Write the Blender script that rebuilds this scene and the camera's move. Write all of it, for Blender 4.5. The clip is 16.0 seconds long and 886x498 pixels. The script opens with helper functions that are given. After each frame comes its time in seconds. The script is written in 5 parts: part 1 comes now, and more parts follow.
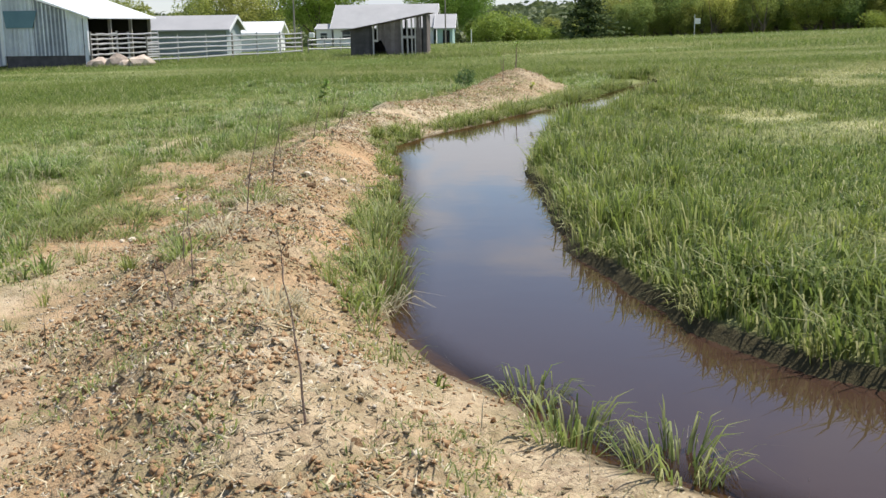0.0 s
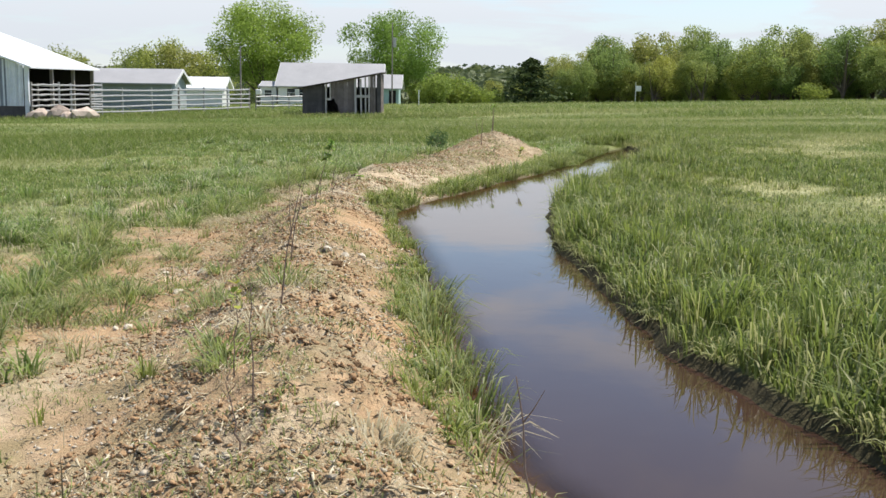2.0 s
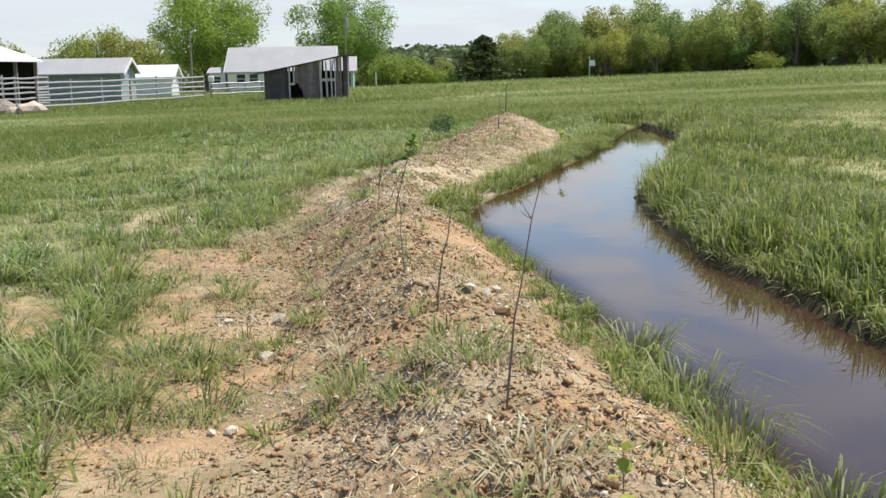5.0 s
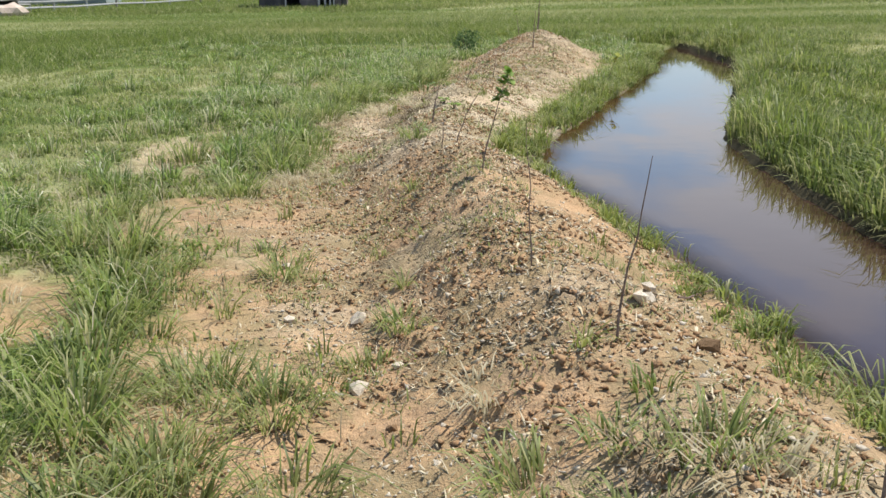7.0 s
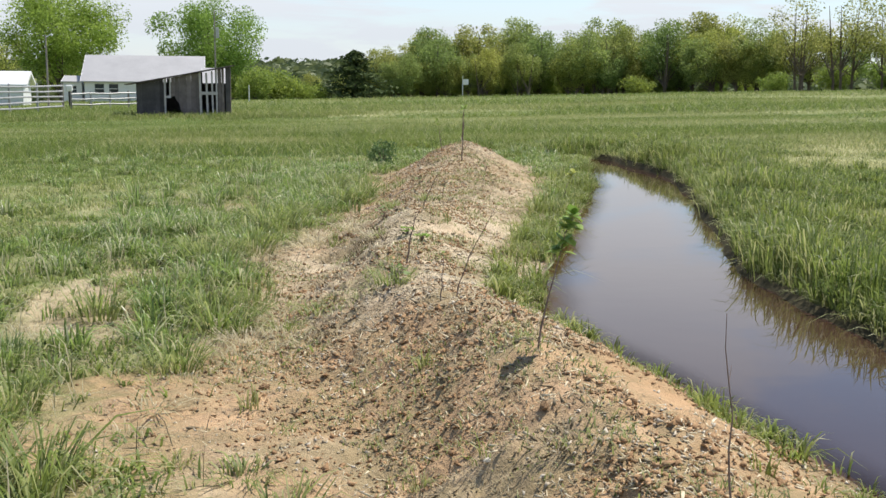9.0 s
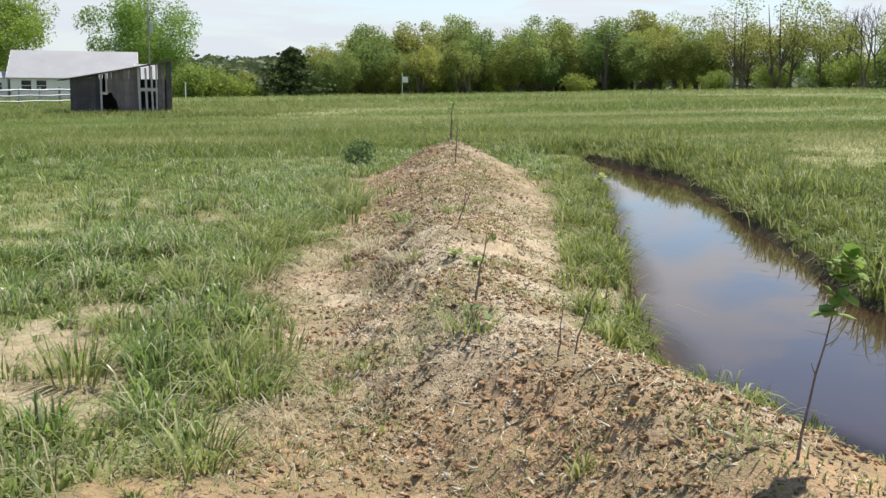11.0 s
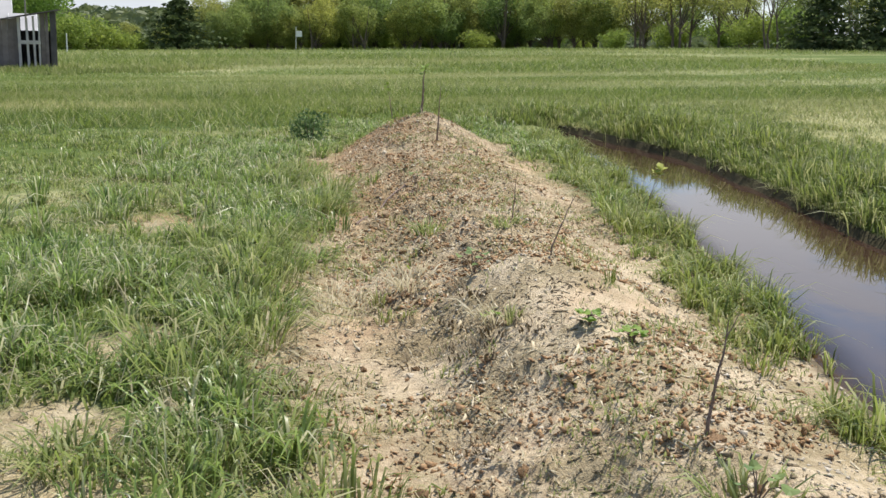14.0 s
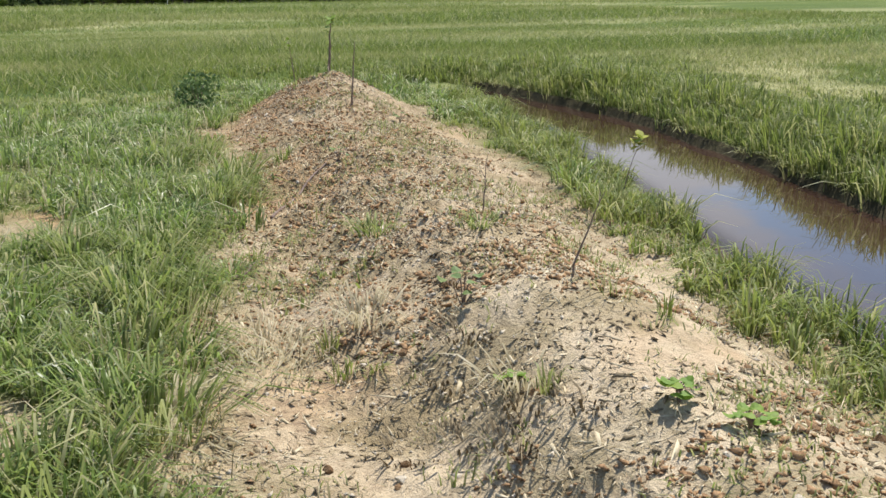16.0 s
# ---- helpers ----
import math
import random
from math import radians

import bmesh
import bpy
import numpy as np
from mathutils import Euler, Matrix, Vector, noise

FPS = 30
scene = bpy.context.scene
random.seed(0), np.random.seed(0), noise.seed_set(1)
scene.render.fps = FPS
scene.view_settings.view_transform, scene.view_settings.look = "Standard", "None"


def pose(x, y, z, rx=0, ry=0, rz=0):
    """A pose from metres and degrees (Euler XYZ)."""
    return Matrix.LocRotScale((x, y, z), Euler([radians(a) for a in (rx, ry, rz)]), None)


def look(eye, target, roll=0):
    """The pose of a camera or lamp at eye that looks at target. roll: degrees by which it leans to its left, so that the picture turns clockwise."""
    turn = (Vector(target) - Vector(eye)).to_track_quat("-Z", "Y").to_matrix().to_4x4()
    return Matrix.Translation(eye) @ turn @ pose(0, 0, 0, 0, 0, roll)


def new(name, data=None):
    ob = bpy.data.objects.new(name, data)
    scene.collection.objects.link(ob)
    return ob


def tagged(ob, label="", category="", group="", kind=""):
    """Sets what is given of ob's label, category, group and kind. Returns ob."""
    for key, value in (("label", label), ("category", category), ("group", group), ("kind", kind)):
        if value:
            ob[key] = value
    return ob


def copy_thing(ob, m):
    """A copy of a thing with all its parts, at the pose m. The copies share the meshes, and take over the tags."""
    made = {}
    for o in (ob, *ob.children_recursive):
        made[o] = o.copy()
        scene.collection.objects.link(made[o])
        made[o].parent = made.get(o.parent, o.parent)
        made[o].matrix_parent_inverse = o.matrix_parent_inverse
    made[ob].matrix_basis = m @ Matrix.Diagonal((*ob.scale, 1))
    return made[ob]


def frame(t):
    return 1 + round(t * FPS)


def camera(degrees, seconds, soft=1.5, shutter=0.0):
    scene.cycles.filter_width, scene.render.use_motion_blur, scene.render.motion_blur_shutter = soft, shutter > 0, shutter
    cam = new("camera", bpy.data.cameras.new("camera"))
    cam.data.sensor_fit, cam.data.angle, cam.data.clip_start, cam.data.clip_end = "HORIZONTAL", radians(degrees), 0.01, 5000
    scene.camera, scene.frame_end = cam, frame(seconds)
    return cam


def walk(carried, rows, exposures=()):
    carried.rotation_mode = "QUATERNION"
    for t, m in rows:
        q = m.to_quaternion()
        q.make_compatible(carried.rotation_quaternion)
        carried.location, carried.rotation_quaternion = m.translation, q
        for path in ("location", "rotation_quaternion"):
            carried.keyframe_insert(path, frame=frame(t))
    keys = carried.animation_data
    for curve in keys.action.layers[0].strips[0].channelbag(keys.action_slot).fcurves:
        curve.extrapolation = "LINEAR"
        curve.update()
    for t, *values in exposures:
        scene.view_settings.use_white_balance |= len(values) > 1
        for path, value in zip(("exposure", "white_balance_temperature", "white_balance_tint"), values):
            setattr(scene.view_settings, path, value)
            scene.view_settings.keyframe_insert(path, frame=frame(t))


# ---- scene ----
cam = camera(44.8, 16.0)
PATH = [
    (0, (0.73, 0.557, 1.855), (0.61, 2.51, 1.442), -0.8),
    (0.5, (0.423, 0.838, 1.854), (0.348, 2.817, 1.573), -1.8),
    (1, (0.229, 1.215, 1.812), (0.197, 3.194, 1.522), 0.7),
    (1.5, (0.035, 1.662, 1.804), (-0.045, 3.62, 1.405), 0.8),
    (2, (-0.317, 2.001, 1.811), (-0.313, 3.978, 1.507), 0.8),
    (2.5, (-0.655, 2.376, 1.777), (-0.592, 4.347, 1.444), 1.4),
    (3, (-0.921, 2.832, 1.788), (-0.852, 4.803, 1.456), -0.1),
    (3.5, (-1.247, 3.281, 1.745), (-1.208, 5.255, 1.429), 1.3),
    (3.7, (-1.355, 3.422, 1.772), (-1.316, 5.397, 1.458), 0.1),
    (5.8, (-2.048, 5.503, 1.766), (-1.85, 7.449, 1.347), -1.5),
    (6, (-2.095, 5.685, 1.776), (-1.838, 7.608, 1.29), -1.7),
    (6.5, (-2.352, 6.178, 1.79), (-2.214, 8.095, 1.237), 0.2),
    (7, (-2.581, 6.715, 1.821), (-2.449, 8.647, 1.32), 0.2),
    (7.5, (-2.734, 7.324, 1.875), (-2.575, 9.259, 1.395), 0.8),
    (8, (-2.974, 7.865, 1.868), (-2.786, 9.826, 1.523), 0.4),
    (8.5, (-3.194, 8.397, 1.859), (-2.904, 10.346, 1.52), 0.6),
    (8.7, (-3.242, 8.659, 1.84), (-2.908, 10.606, 1.532), 0.5),
    (10.8, (-3.803, 10.994, 1.707), (-3.355, 12.908, 1.334), 0.9),
    (11, (-3.861, 11.224, 1.707), (-3.369, 13.137, 1.394), 0.7),
    (11.5, (-3.907, 11.826, 1.671), (-3.324, 13.701, 1.291), 1.0),
    (12, (-3.903, 12.39, 1.705), (-3.318, 14.26, 1.301), 1.4),
    (12.5, (-4.051, 12.914, 1.723), (-3.409, 14.774, 1.362), 1.2),
    (13, (-4.093, 13.451, 1.714), (-3.392, 15.298, 1.401), 1.2),
    (13.5, (-4.132, 14.027, 1.715), (-3.485, 15.889, 1.381), 1.9),
    (14, (-4.279, 14.523, 1.745), (-3.59, 16.359, 1.356), 1.5),
    (14.5, (-4.175, 15.065, 1.693), (-3.404, 16.866, 1.289), 0.8),
    (15, (-4.089, 15.598, 1.707), (-3.315, 17.392, 1.28), 1.4),
    (15.5, (-4.142, 16.07, 1.734), (-3.354, 17.867, 1.345), 0.9),
    (16, (-3.97, 16.534, 1.66), (-3.09, 18.268, 1.192), 0.8),
]
walk(cam, [(t, look(eye, target, roll)) for t, eye, target, roll in PATH])

# ---- light ----
SUN_EL, SUN_AZ = radians(62), radians(60)          # azimuth from +y towards +x
world = bpy.data.worlds.new("sky")
scene.world = world
world.use_nodes = True
wn, wl = world.node_tree.nodes, world.node_tree.links
wn.clear()
sky = wn.new("ShaderNodeTexSky")
sky.sky_type, sky.sun_disc = "NISHITA", False
sky.sun_elevation, sky.sun_rotation = SUN_EL, SUN_AZ
sky.air_density, sky.dust_density, sky.ozone_density = 0.9, 0.1, 1.6
coord = wn.new("ShaderNodeTexCoord")
sep = wn.new("ShaderNodeSeparateXYZ")
wl.new(coord.outputs["Generated"], sep.inputs[0])
lift = wn.new("ShaderNodeMath"); lift.operation = "ADD"; lift.inputs[1].default_value = 0.12
wl.new(sep.outputs["Z"], lift.inputs[0])
keep = wn.new("ShaderNodeMath"); keep.operation = "MAXIMUM"; keep.inputs[1].default_value = 0.06
wl.new(lift.outputs[0], keep.inputs[0])
flat = wn.new("ShaderNodeVectorMath"); flat.operation = "DIVIDE"
three = wn.new("ShaderNodeCombineXYZ")
for k in range(3):
    wl.new(keep.outputs[0], three.inputs[k])
wl.new(coord.outputs["Generated"], flat.inputs[0])
wl.new(three.outputs[0], flat.inputs[1])
cloud = wn.new("ShaderNodeTexNoise")
cloud.inputs["Scale"].default_value = 1.15
cloud.inputs["Detail"].default_value = 7
cloud.inputs["Roughness"].default_value = 0.55
cloud.inputs["Distortion"].default_value = 0.35
wl.new(flat.outputs[0], cloud.inputs["Vector"])
cover = wn.new("ShaderNodeMapRange")
cover.interpolation_type = "SMOOTHSTEP"
cover.inputs["From Min"].default_value, cover.inputs["From Max"].default_value = 0.42, 0.57
cover.inputs["To Min"].default_value, cover.inputs["To Max"].default_value = 0.04, 0.85
wl.new(cloud.outputs["Fac"], cover.inputs["Value"])
haze = wn.new("ShaderNodeMapRange")
haze.interpolation_type = "SMOOTHSTEP"
haze.inputs["From Min"].default_value, haze.inputs["From Max"].default_value = 0.02, 0.15
haze.inputs["To Min"].default_value, haze.inputs["To Max"].default_value = 0.72, 0.0
wl.new(sep.outputs["Z"], haze.inputs["Value"])
thin = wn.new("ShaderNodeMapRange")
thin.inputs["From Min"].default_value, thin.inputs["From Max"].default_value = 0.17, 0.42
thin.inputs["To Min"].default_value, thin.inputs["To Max"].default_value = 1.0, 0.15
wl.new(sep.outputs["Z"], thin.inputs["Value"])
scant = wn.new("ShaderNodeMath"); scant.operation = "MULTIPLY"
wl.new(cover.outputs["Result"], scant.inputs[0])
wl.new(thin.outputs["Result"], scant.inputs[1])
clouds = wn.new("ShaderNodeMix"); clouds.data_type = "RGBA"
wl.new(scant.outputs[0], clouds.inputs["Factor"])
wl.new(sky.outputs[0], clouds.inputs["A"])
clouds.inputs["B"].default_value = (5.7, 5.75, 6.0, 1)
mixs = wn.new("ShaderNodeMix"); mixs.data_type = "RGBA"
wl.new(haze.outputs["Result"], mixs.inputs["Factor"])
wl.new(clouds.outputs["Result"], mixs.inputs["A"])
mixs.inputs["B"].default_value = (4.1, 4.45, 4.95, 1)
back = wn.new("ShaderNodeBackground")
back.inputs["Strength"].default_value = 0.12
wl.new(mixs.outputs["Result"], back.inputs["Color"])
outw = wn.new("ShaderNodeOutputWorld")
wl.new(back.outputs[0], outw.inputs[0])
sun = bpy.data.lights.new("sun", "SUN")
sun.energy, sun.angle, sun.color = 4.6, radians(0.6), (1.0, 0.95, 0.87)
new("sun", sun).matrix_world = look((0, 0, 30), (-30 * math.cos(SUN_EL) * math.sin(SUN_AZ), -30 * math.cos(SUN_EL) * math.cos(SUN_AZ), 30 - 30 * math.sin(SUN_EL)))
scene.view_settings.exposure = 0.45


# ---- materials ----
def material(name, rough=0.8, spec=0.3):
    m = bpy.data.materials.new(name)
    m.use_nodes = True
    b = m.node_tree.nodes["Principled BSDF"]
    b.inputs["Roughness"].default_value = rough
    b.inputs["Specular IOR Level"].default_value = spec
    return m, m.node_tree.nodes, m.node_tree.links, b


def noise_node(n, l, scale, detail=4, rough=0.6, vec=None):
    t = n.new("ShaderNodeTexNoise")
    t.inputs["Scale"].default_value = scale
    t.inputs["Detail"].default_value = detail
    t.inputs["Roughness"].default_value = rough
    if vec is None:
        vec = n.new("ShaderNodeNewGeometry").outputs["Position"]
    l.new(vec, t.inputs["Vector"])
    return t.outputs["Fac"]


def ramp_node(n, l, fac, stops):
    r = n.new("ShaderNodeValToRGB")
    while len(r.color_ramp.elements) < len(stops):
        r.color_ramp.elements.new(0.5)
    for e, (p, c) in zip(r.color_ramp.elements, stops):
        e.position, e.color = p, (*c, 1)
    l.new(fac, r.inputs["Fac"])
    return r.outputs["Color"]


def mix_node(n, l, fac, a, b, mode="MIX"):
    m = n.new("ShaderNodeMix")
    m.data_type, m.blend_type = "RGBA", mode
    for sock, v in (("Factor", fac), ("A", a), ("B", b)):
        if isinstance(v, bpy.types.NodeSocket):
            l.new(v, m.inputs[sock])
        else:
            m.inputs[sock].default_value = v if sock == "Factor" else (*v, 1)
    return m.outputs["Result"]


def bump_node(n, l, height, strength, dist, b):
    k = n.new("ShaderNodeBump")
    k.inputs["Strength"].default_value, k.inputs["Distance"].default_value = strength, dist
    l.new(height, k.inputs["Height"])
    l.new(k.outputs[0], b.inputs["Normal"])


def attr_node(n, name):
    a = n.new("ShaderNodeAttribute")
    a.attribute_name = name
    return a.outputs["Fac"]


def plain(name, a, b, scale=3.0, rough=0.8, spec=0.3, bump=0.0, fine=40.0, metal=0.0, per_object=0.0):
    """A surface that wavers between two colours at two scales."""
    m, n, l, p = material(name, rough, spec)
    vec = n.new("ShaderNodeTexCoord").outputs["Object"]
    c = ramp_node(n, l, noise_node(n, l, scale, 5, 0.65, vec), [(0.3, a), (0.7, b)])
    dark = tuple(v * 0.75 for v in a)
    c = mix_node(n, l, ramp_node(n, l, noise_node(n, l, fine, 3, 0.6, vec), [(0.45, (0, 0, 0)), (0.75, (0.6, 0.6, 0.6))]), c, dark)
    if per_object:
        r = n.new("ShaderNodeObjectInfo").outputs["Random"]
        c = mix_node(n, l, 1.0, c, ramp_node(n, l, r, [(0.0, (1 - per_object,) * 3), (1.0, (1 + per_object * 0.5,) * 3)]), "MULTIPLY")
    l.new(c, p.inputs["Base Color"])
    p.inputs["Metallic"].default_value = metal
    if bump:
        bump_node(n, l, noise_node(n, l, fine, 4, 0.6, vec), bump, 0.02, p)
    return m


def ground_material():
    m, n, l, p = material("ground", 0.95, 0.15)
    pos = n.new("ShaderNodeNewGeometry").outputs["Position"]
    big, mid, fine = noise_node(n, l, 0.9, 5, 0.6, pos), noise_node(n, l, 7, 6, 0.7, pos), noise_node(n, l, 60, 4, 0.65, pos)
    soil = ramp_node(n, l, big, [(0.28, (0.46, 0.335, 0.200)), (0.5, (0.505, 0.395, 0.255)), (0.72, (0.55, 0.455, 0.325))])
    soil = mix_node(n, l, attr_node(n, "sand"), soil, mix_node(n, l, big, (0.56, 0.45, 0.30), (0.66, 0.56, 0.41)))
    soil = mix_node(n, l, attr_node(n, "clay"), soil, mix_node(n, l, big, (0.47, 0.275, 0.135), (0.52, 0.35, 0.20)))
    rough_soil = n.new("ShaderNodeMath"); rough_soil.operation = "MULTIPLY_ADD"
    rough_soil.inputs[1].default_value, rough_soil.inputs[2].default_value = -0.7, 1.0
    l.new(attr_node(n, "pan"), rough_soil.inputs[0])

    def where_rough(fac):
        return mix_node(n, l, rough_soil.outputs[0], (0, 0, 0), fac)

    soil = mix_node(n, l, where_rough(ramp_node(n, l, mid, [(0.40, (0.6, 0.6, 0.6)), (0.54, (0, 0, 0))])), soil, (0.27, 0.19, 0.12))
    soil = mix_node(n, l, where_rough(ramp_node(n, l, noise_node(n, l, 19, 5, 0.7, pos), [(0.38, (0.6, 0.6, 0.6)), (0.48, (0, 0, 0))])), soil, (0.22, 0.15, 0.095))
    soil = mix_node(n, l, ramp_node(n, l, fine, [(0.34, (0.35, 0.35, 0.35)), (0.46, (0, 0, 0))]), soil, (0.29, 0.20, 0.12))
    soil = mix_node(n, l, ramp_node(n, l, fine, [(0.62, (0, 0, 0)), (0.72, (0.6, 0.6, 0.6))]), soil, (0.66, 0.55, 0.38))
    weed = noise_node(n, l, 1.7, 6, 0.72, pos)
    soil = mix_node(n, l, ramp_node(n, l, weed, [(0.44, (0, 0, 0)), (0.58, (0.7, 0.7, 0.7))]), soil, (0.27, 0.215, 0.115))
    band = n.new("ShaderNodeMapping")
    band.inputs["Scale"].default_value = (0.35, 1.0, 1.0)
    l.new(pos, band.inputs["Vector"])
    field = ramp_node(n, l, noise_node(n, l, 0.25, 6, 0.7, band.outputs[0]), [(0.36, (0.070, 0.112, 0.024)), (0.48, (0.115, 0.160, 0.038)), (0.60, (0.165, 0.20, 0.058)), (0.72, (0.24, 0.25, 0.095))])
    field = mix_node(n, l, ramp_node(n, l, noise_node(n, l, 1.8, 5, 0.7, pos), [(0.42, (0.6, 0.6, 0.6)), (0.56, (0, 0, 0))]), field, (0.075, 0.115, 0.024))
    field = mix_node(n, l, ramp_node(n, l, noise_node(n, l, 22, 4, 0.7, pos), [(0.4, (0.5, 0.5, 0.5)), (0.6, (0, 0, 0))]), field, (0.085, 0.12, 0.025))
    field = mix_node(n, l, attr_node(n, "pale"), field, mix_node(n, l, noise_node(n, l, 9, 5, 0.7, pos), (0.24, 0.26, 0.10), (0.50, 0.46, 0.26)))
    c = mix_node(n, l, attr_node(n, "soil"), field, soil)
    wet = attr_node(n, "wet")
    c = mix_node(n, l, wet, c, (0.045, 0.034, 0.02))
    l.new(c, p.inputs["Base Color"])
    add = n.new("ShaderNodeMath"); add.operation = "MULTIPLY_ADD"; add.inputs[1].default_value = 0.4
    l.new(fine, add.inputs[0]); l.new(mid, add.inputs[2])
    bump_node(n, l, add.outputs[0], 0.8, 0.05, p)
    return m


def water_material():
    m, n, l, p = material("muddy_water", 0.03, 0.5)
    p.inputs["IOR"].default_value = 1.36
    pos = n.new("ShaderNodeNewGeometry").outputs["Position"]
    murk = noise_node(n, l, 0.5, 3, 0.5, pos)
    l.new(ramp_node(n, l, murk, [(0.3, (0.046, 0.0255, 0.0180)), (0.7, (0.054, 0.0310, 0.0215))]), p.inputs["Base Color"])
    bump_node(n, l, noise_node(n, l, 2.2, 3, 0.5, pos), 0.05, 0.02, p)
    clear = n.new("ShaderNodeBsdfTransparent")
    clear.inputs["Color"].default_value = (0.72, 0.58, 0.40, 1)
    mix = n.new("ShaderNodeMixShader")
    l.new(attr_node(n, "depth"), mix.inputs["Fac"])
    l.new(clear.outputs[0], mix.inputs[1]); l.new(p.outputs[0], mix.inputs[2])
    l.new(mix.outputs[0], n["Material Output"].inputs["Surface"])
    return m


def grass_material(name, low, high, dry, amount, rough=0.5, spec=0.35):
    m, n, l, p = material(name, rough, spec)
    r = n.new("ShaderNodeNewGeometry").outputs["Random Per Island"]
    c = ramp_node(n, l, r, [(0.0, low), (0.8, high), (1.0, high)])
    c = mix_node(n, l, ramp_node(n, l, r, [(max(0.0, 1 - amount - 0.02), (0, 0, 0)), (1 - amount + 0.02, (0.85, 0.85, 0.85))]), c, dry)
    c = mix_node(n, l, attr_node(n, "tone"), c, mix_node(n, l, 0.5, c, (0.36, 0.36, 0.085)))
    c = mix_node(n, l, attr_node(n, "dry"), c, dry)
    # shade low among the blades is put into the colour, fading towards the tip
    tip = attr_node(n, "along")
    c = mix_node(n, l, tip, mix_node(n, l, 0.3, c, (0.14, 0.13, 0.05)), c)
    l.new(c, p.inputs["Base Color"])
    t = n.new("ShaderNodeBsdfTranslucent")
    l.new(c, t.inputs["Color"])
    mix = n.new("ShaderNodeMixShader"); mix.inputs["Fac"].default_value = 0.5
    l.new(p.outputs[0], mix.inputs[1]); l.new(t.outputs[0], mix.inputs[2])
    l.new(mix.outputs[0], n["Material Output"].inputs["Surface"])
    return m


def leaf_material(name, low, high, sheer=0.3, vary=0.6):
    m, n, l, p = material(name, 0.6, 0.3)
    r = n.new("ShaderNodeNewGeometry").outputs["Random Per Island"]
    c = ramp_node(n, l, r, [(0.0, low), (1.0, high)])
    o = n.new("ShaderNodeObjectInfo").outputs["Random"]
    hues = [(0.0, (0.72, 0.88, 0.82)), (0.3, (0.95, 1.02, 0.95)), (0.55, (1.05, 0.96, 0.85)), (0.8, (1.12, 1.12, 0.9)), (1.0, (1.3, 1.2, 0.95))]
    c = mix_node(n, l, vary, c, ramp_node(n, l, o, hues), "MULTIPLY")
    l.new(c, p.inputs["Base Color"])
    t = n.new("ShaderNodeBsdfTranslucent")
    l.new(c, t.inputs["Color"])
    mix = n.new("ShaderNodeMixShader"); mix.inputs["Fac"].default_value = sheer
    l.new(p.outputs[0], mix.inputs[1]); l.new(t.outputs[0], mix.inputs[2])
    l.new(mix.outputs[0], n["Material Output"].inputs["Surface"])
    return m


GROUND, WATER = ground_material(), water_material()
GRASS_LUSH = grass_material("grass_lush", (0.042, 0.092, 0.016), (0.265, 0.345, 0.070), (0.47, 0.46, 0.22), 0.09)
GRASS_RANK = grass_material("grass_rank", (0.056, 0.108, 0.019), (0.230, 0.305, 0.060), (0.52, 0.50, 0.26), 0.12, 0.55, 0.25)
GRASS_EDGE = grass_material("grass_edge", (0.080, 0.140, 0.028), (0.30, 0.375, 0.088), (0.54, 0.51, 0.27), 0.14, 0.5, 0.28)
GRASS_BLUE = grass_material("grass_blue", (0.052, 0.118, 0.026), (0.310, 0.435, 0.105), (0.62, 0.60, 0.38), 0.11, 0.36, 0.4)
GRASS_FIELD = grass_material("grass_field", (0.100, 0.155, 0.032), (0.225, 0.285, 0.068), (0.46, 0.44, 0.23), 0.10, 0.75, 0.12)
GRASS_DEAD = grass_material("dead_weed", (0.30, 0.255, 0.145), (0.56, 0.49, 0.31), (0.64, 0.57, 0.39), 0.25)
STALK = grass_material("weed_stalk", (0.075, 0.060, 0.040), (0.17, 0.15, 0.085), (0.55, 0.50, 0.36), 0.25)
STRAW = plain("straw", (0.48, 0.40, 0.26), (0.68, 0.60, 0.43), 9, 0.8)
LITTER = plain("dead_leaf_litter", (0.13, 0.10, 0.06), (0.30, 0.24, 0.15), 20, 0.85)
STONE = plain("pale_stone", (0.58, 0.49, 0.36), (0.78, 0.70, 0.57), 14, 0.85, bump=0.4, per_object=0.35)
CLOD = plain("soil_clod", (0.21, 0.125, 0.066), (0.47, 0.31, 0.175), 12, 0.95, 0.1, bump=0.6, per_object=0.35)
BARK = plain("bark", (0.10, 0.08, 0.06), (0.19, 0.15, 0.11), 4, 0.9, bump=0.5)
TWIG = plain("twig_bark", (0.14, 0.095, 0.075), (0.27, 0.20, 0.16), 30, 0.75)
PALE_TWIG = plain("pale_twig_bark", (0.40, 0.35, 0.28), (0.60, 0.54, 0.45), 30, 0.75)
LEAF_MAPLE = leaf_material("maple_leaf", (0.17, 0.250, 0.048), (0.37, 0.48, 0.11), 0.55)
LEAF_WOOD = leaf_material("wood_leaf", (0.165, 0.205, 0.055), (0.46, 0.495, 0.155), 0.45, 1.0)
LEAF_BUSH = leaf_material("bush_leaf", (0.16, 0.225, 0.045), (0.34, 0.41, 0.09), 0.5)
LEAF_FAR = leaf_material("far_leaf", (0.10, 0.135, 0.06), (0.16, 0.195, 0.09), 0.3)
LEAF_CEDAR = leaf_material("cedar_leaf", (0.042, 0.065, 0.030), (0.115, 0.150, 0.062), 0.2)
LEAF_CEDAR.node_tree.nodes["Principled BSDF"].inputs["Specular IOR Level"].default_value = 0.04
LEAF_YOUNG = leaf_material("young_leaf", (0.11, 0.20, 0.035), (0.25, 0.36, 0.075), 0.38)
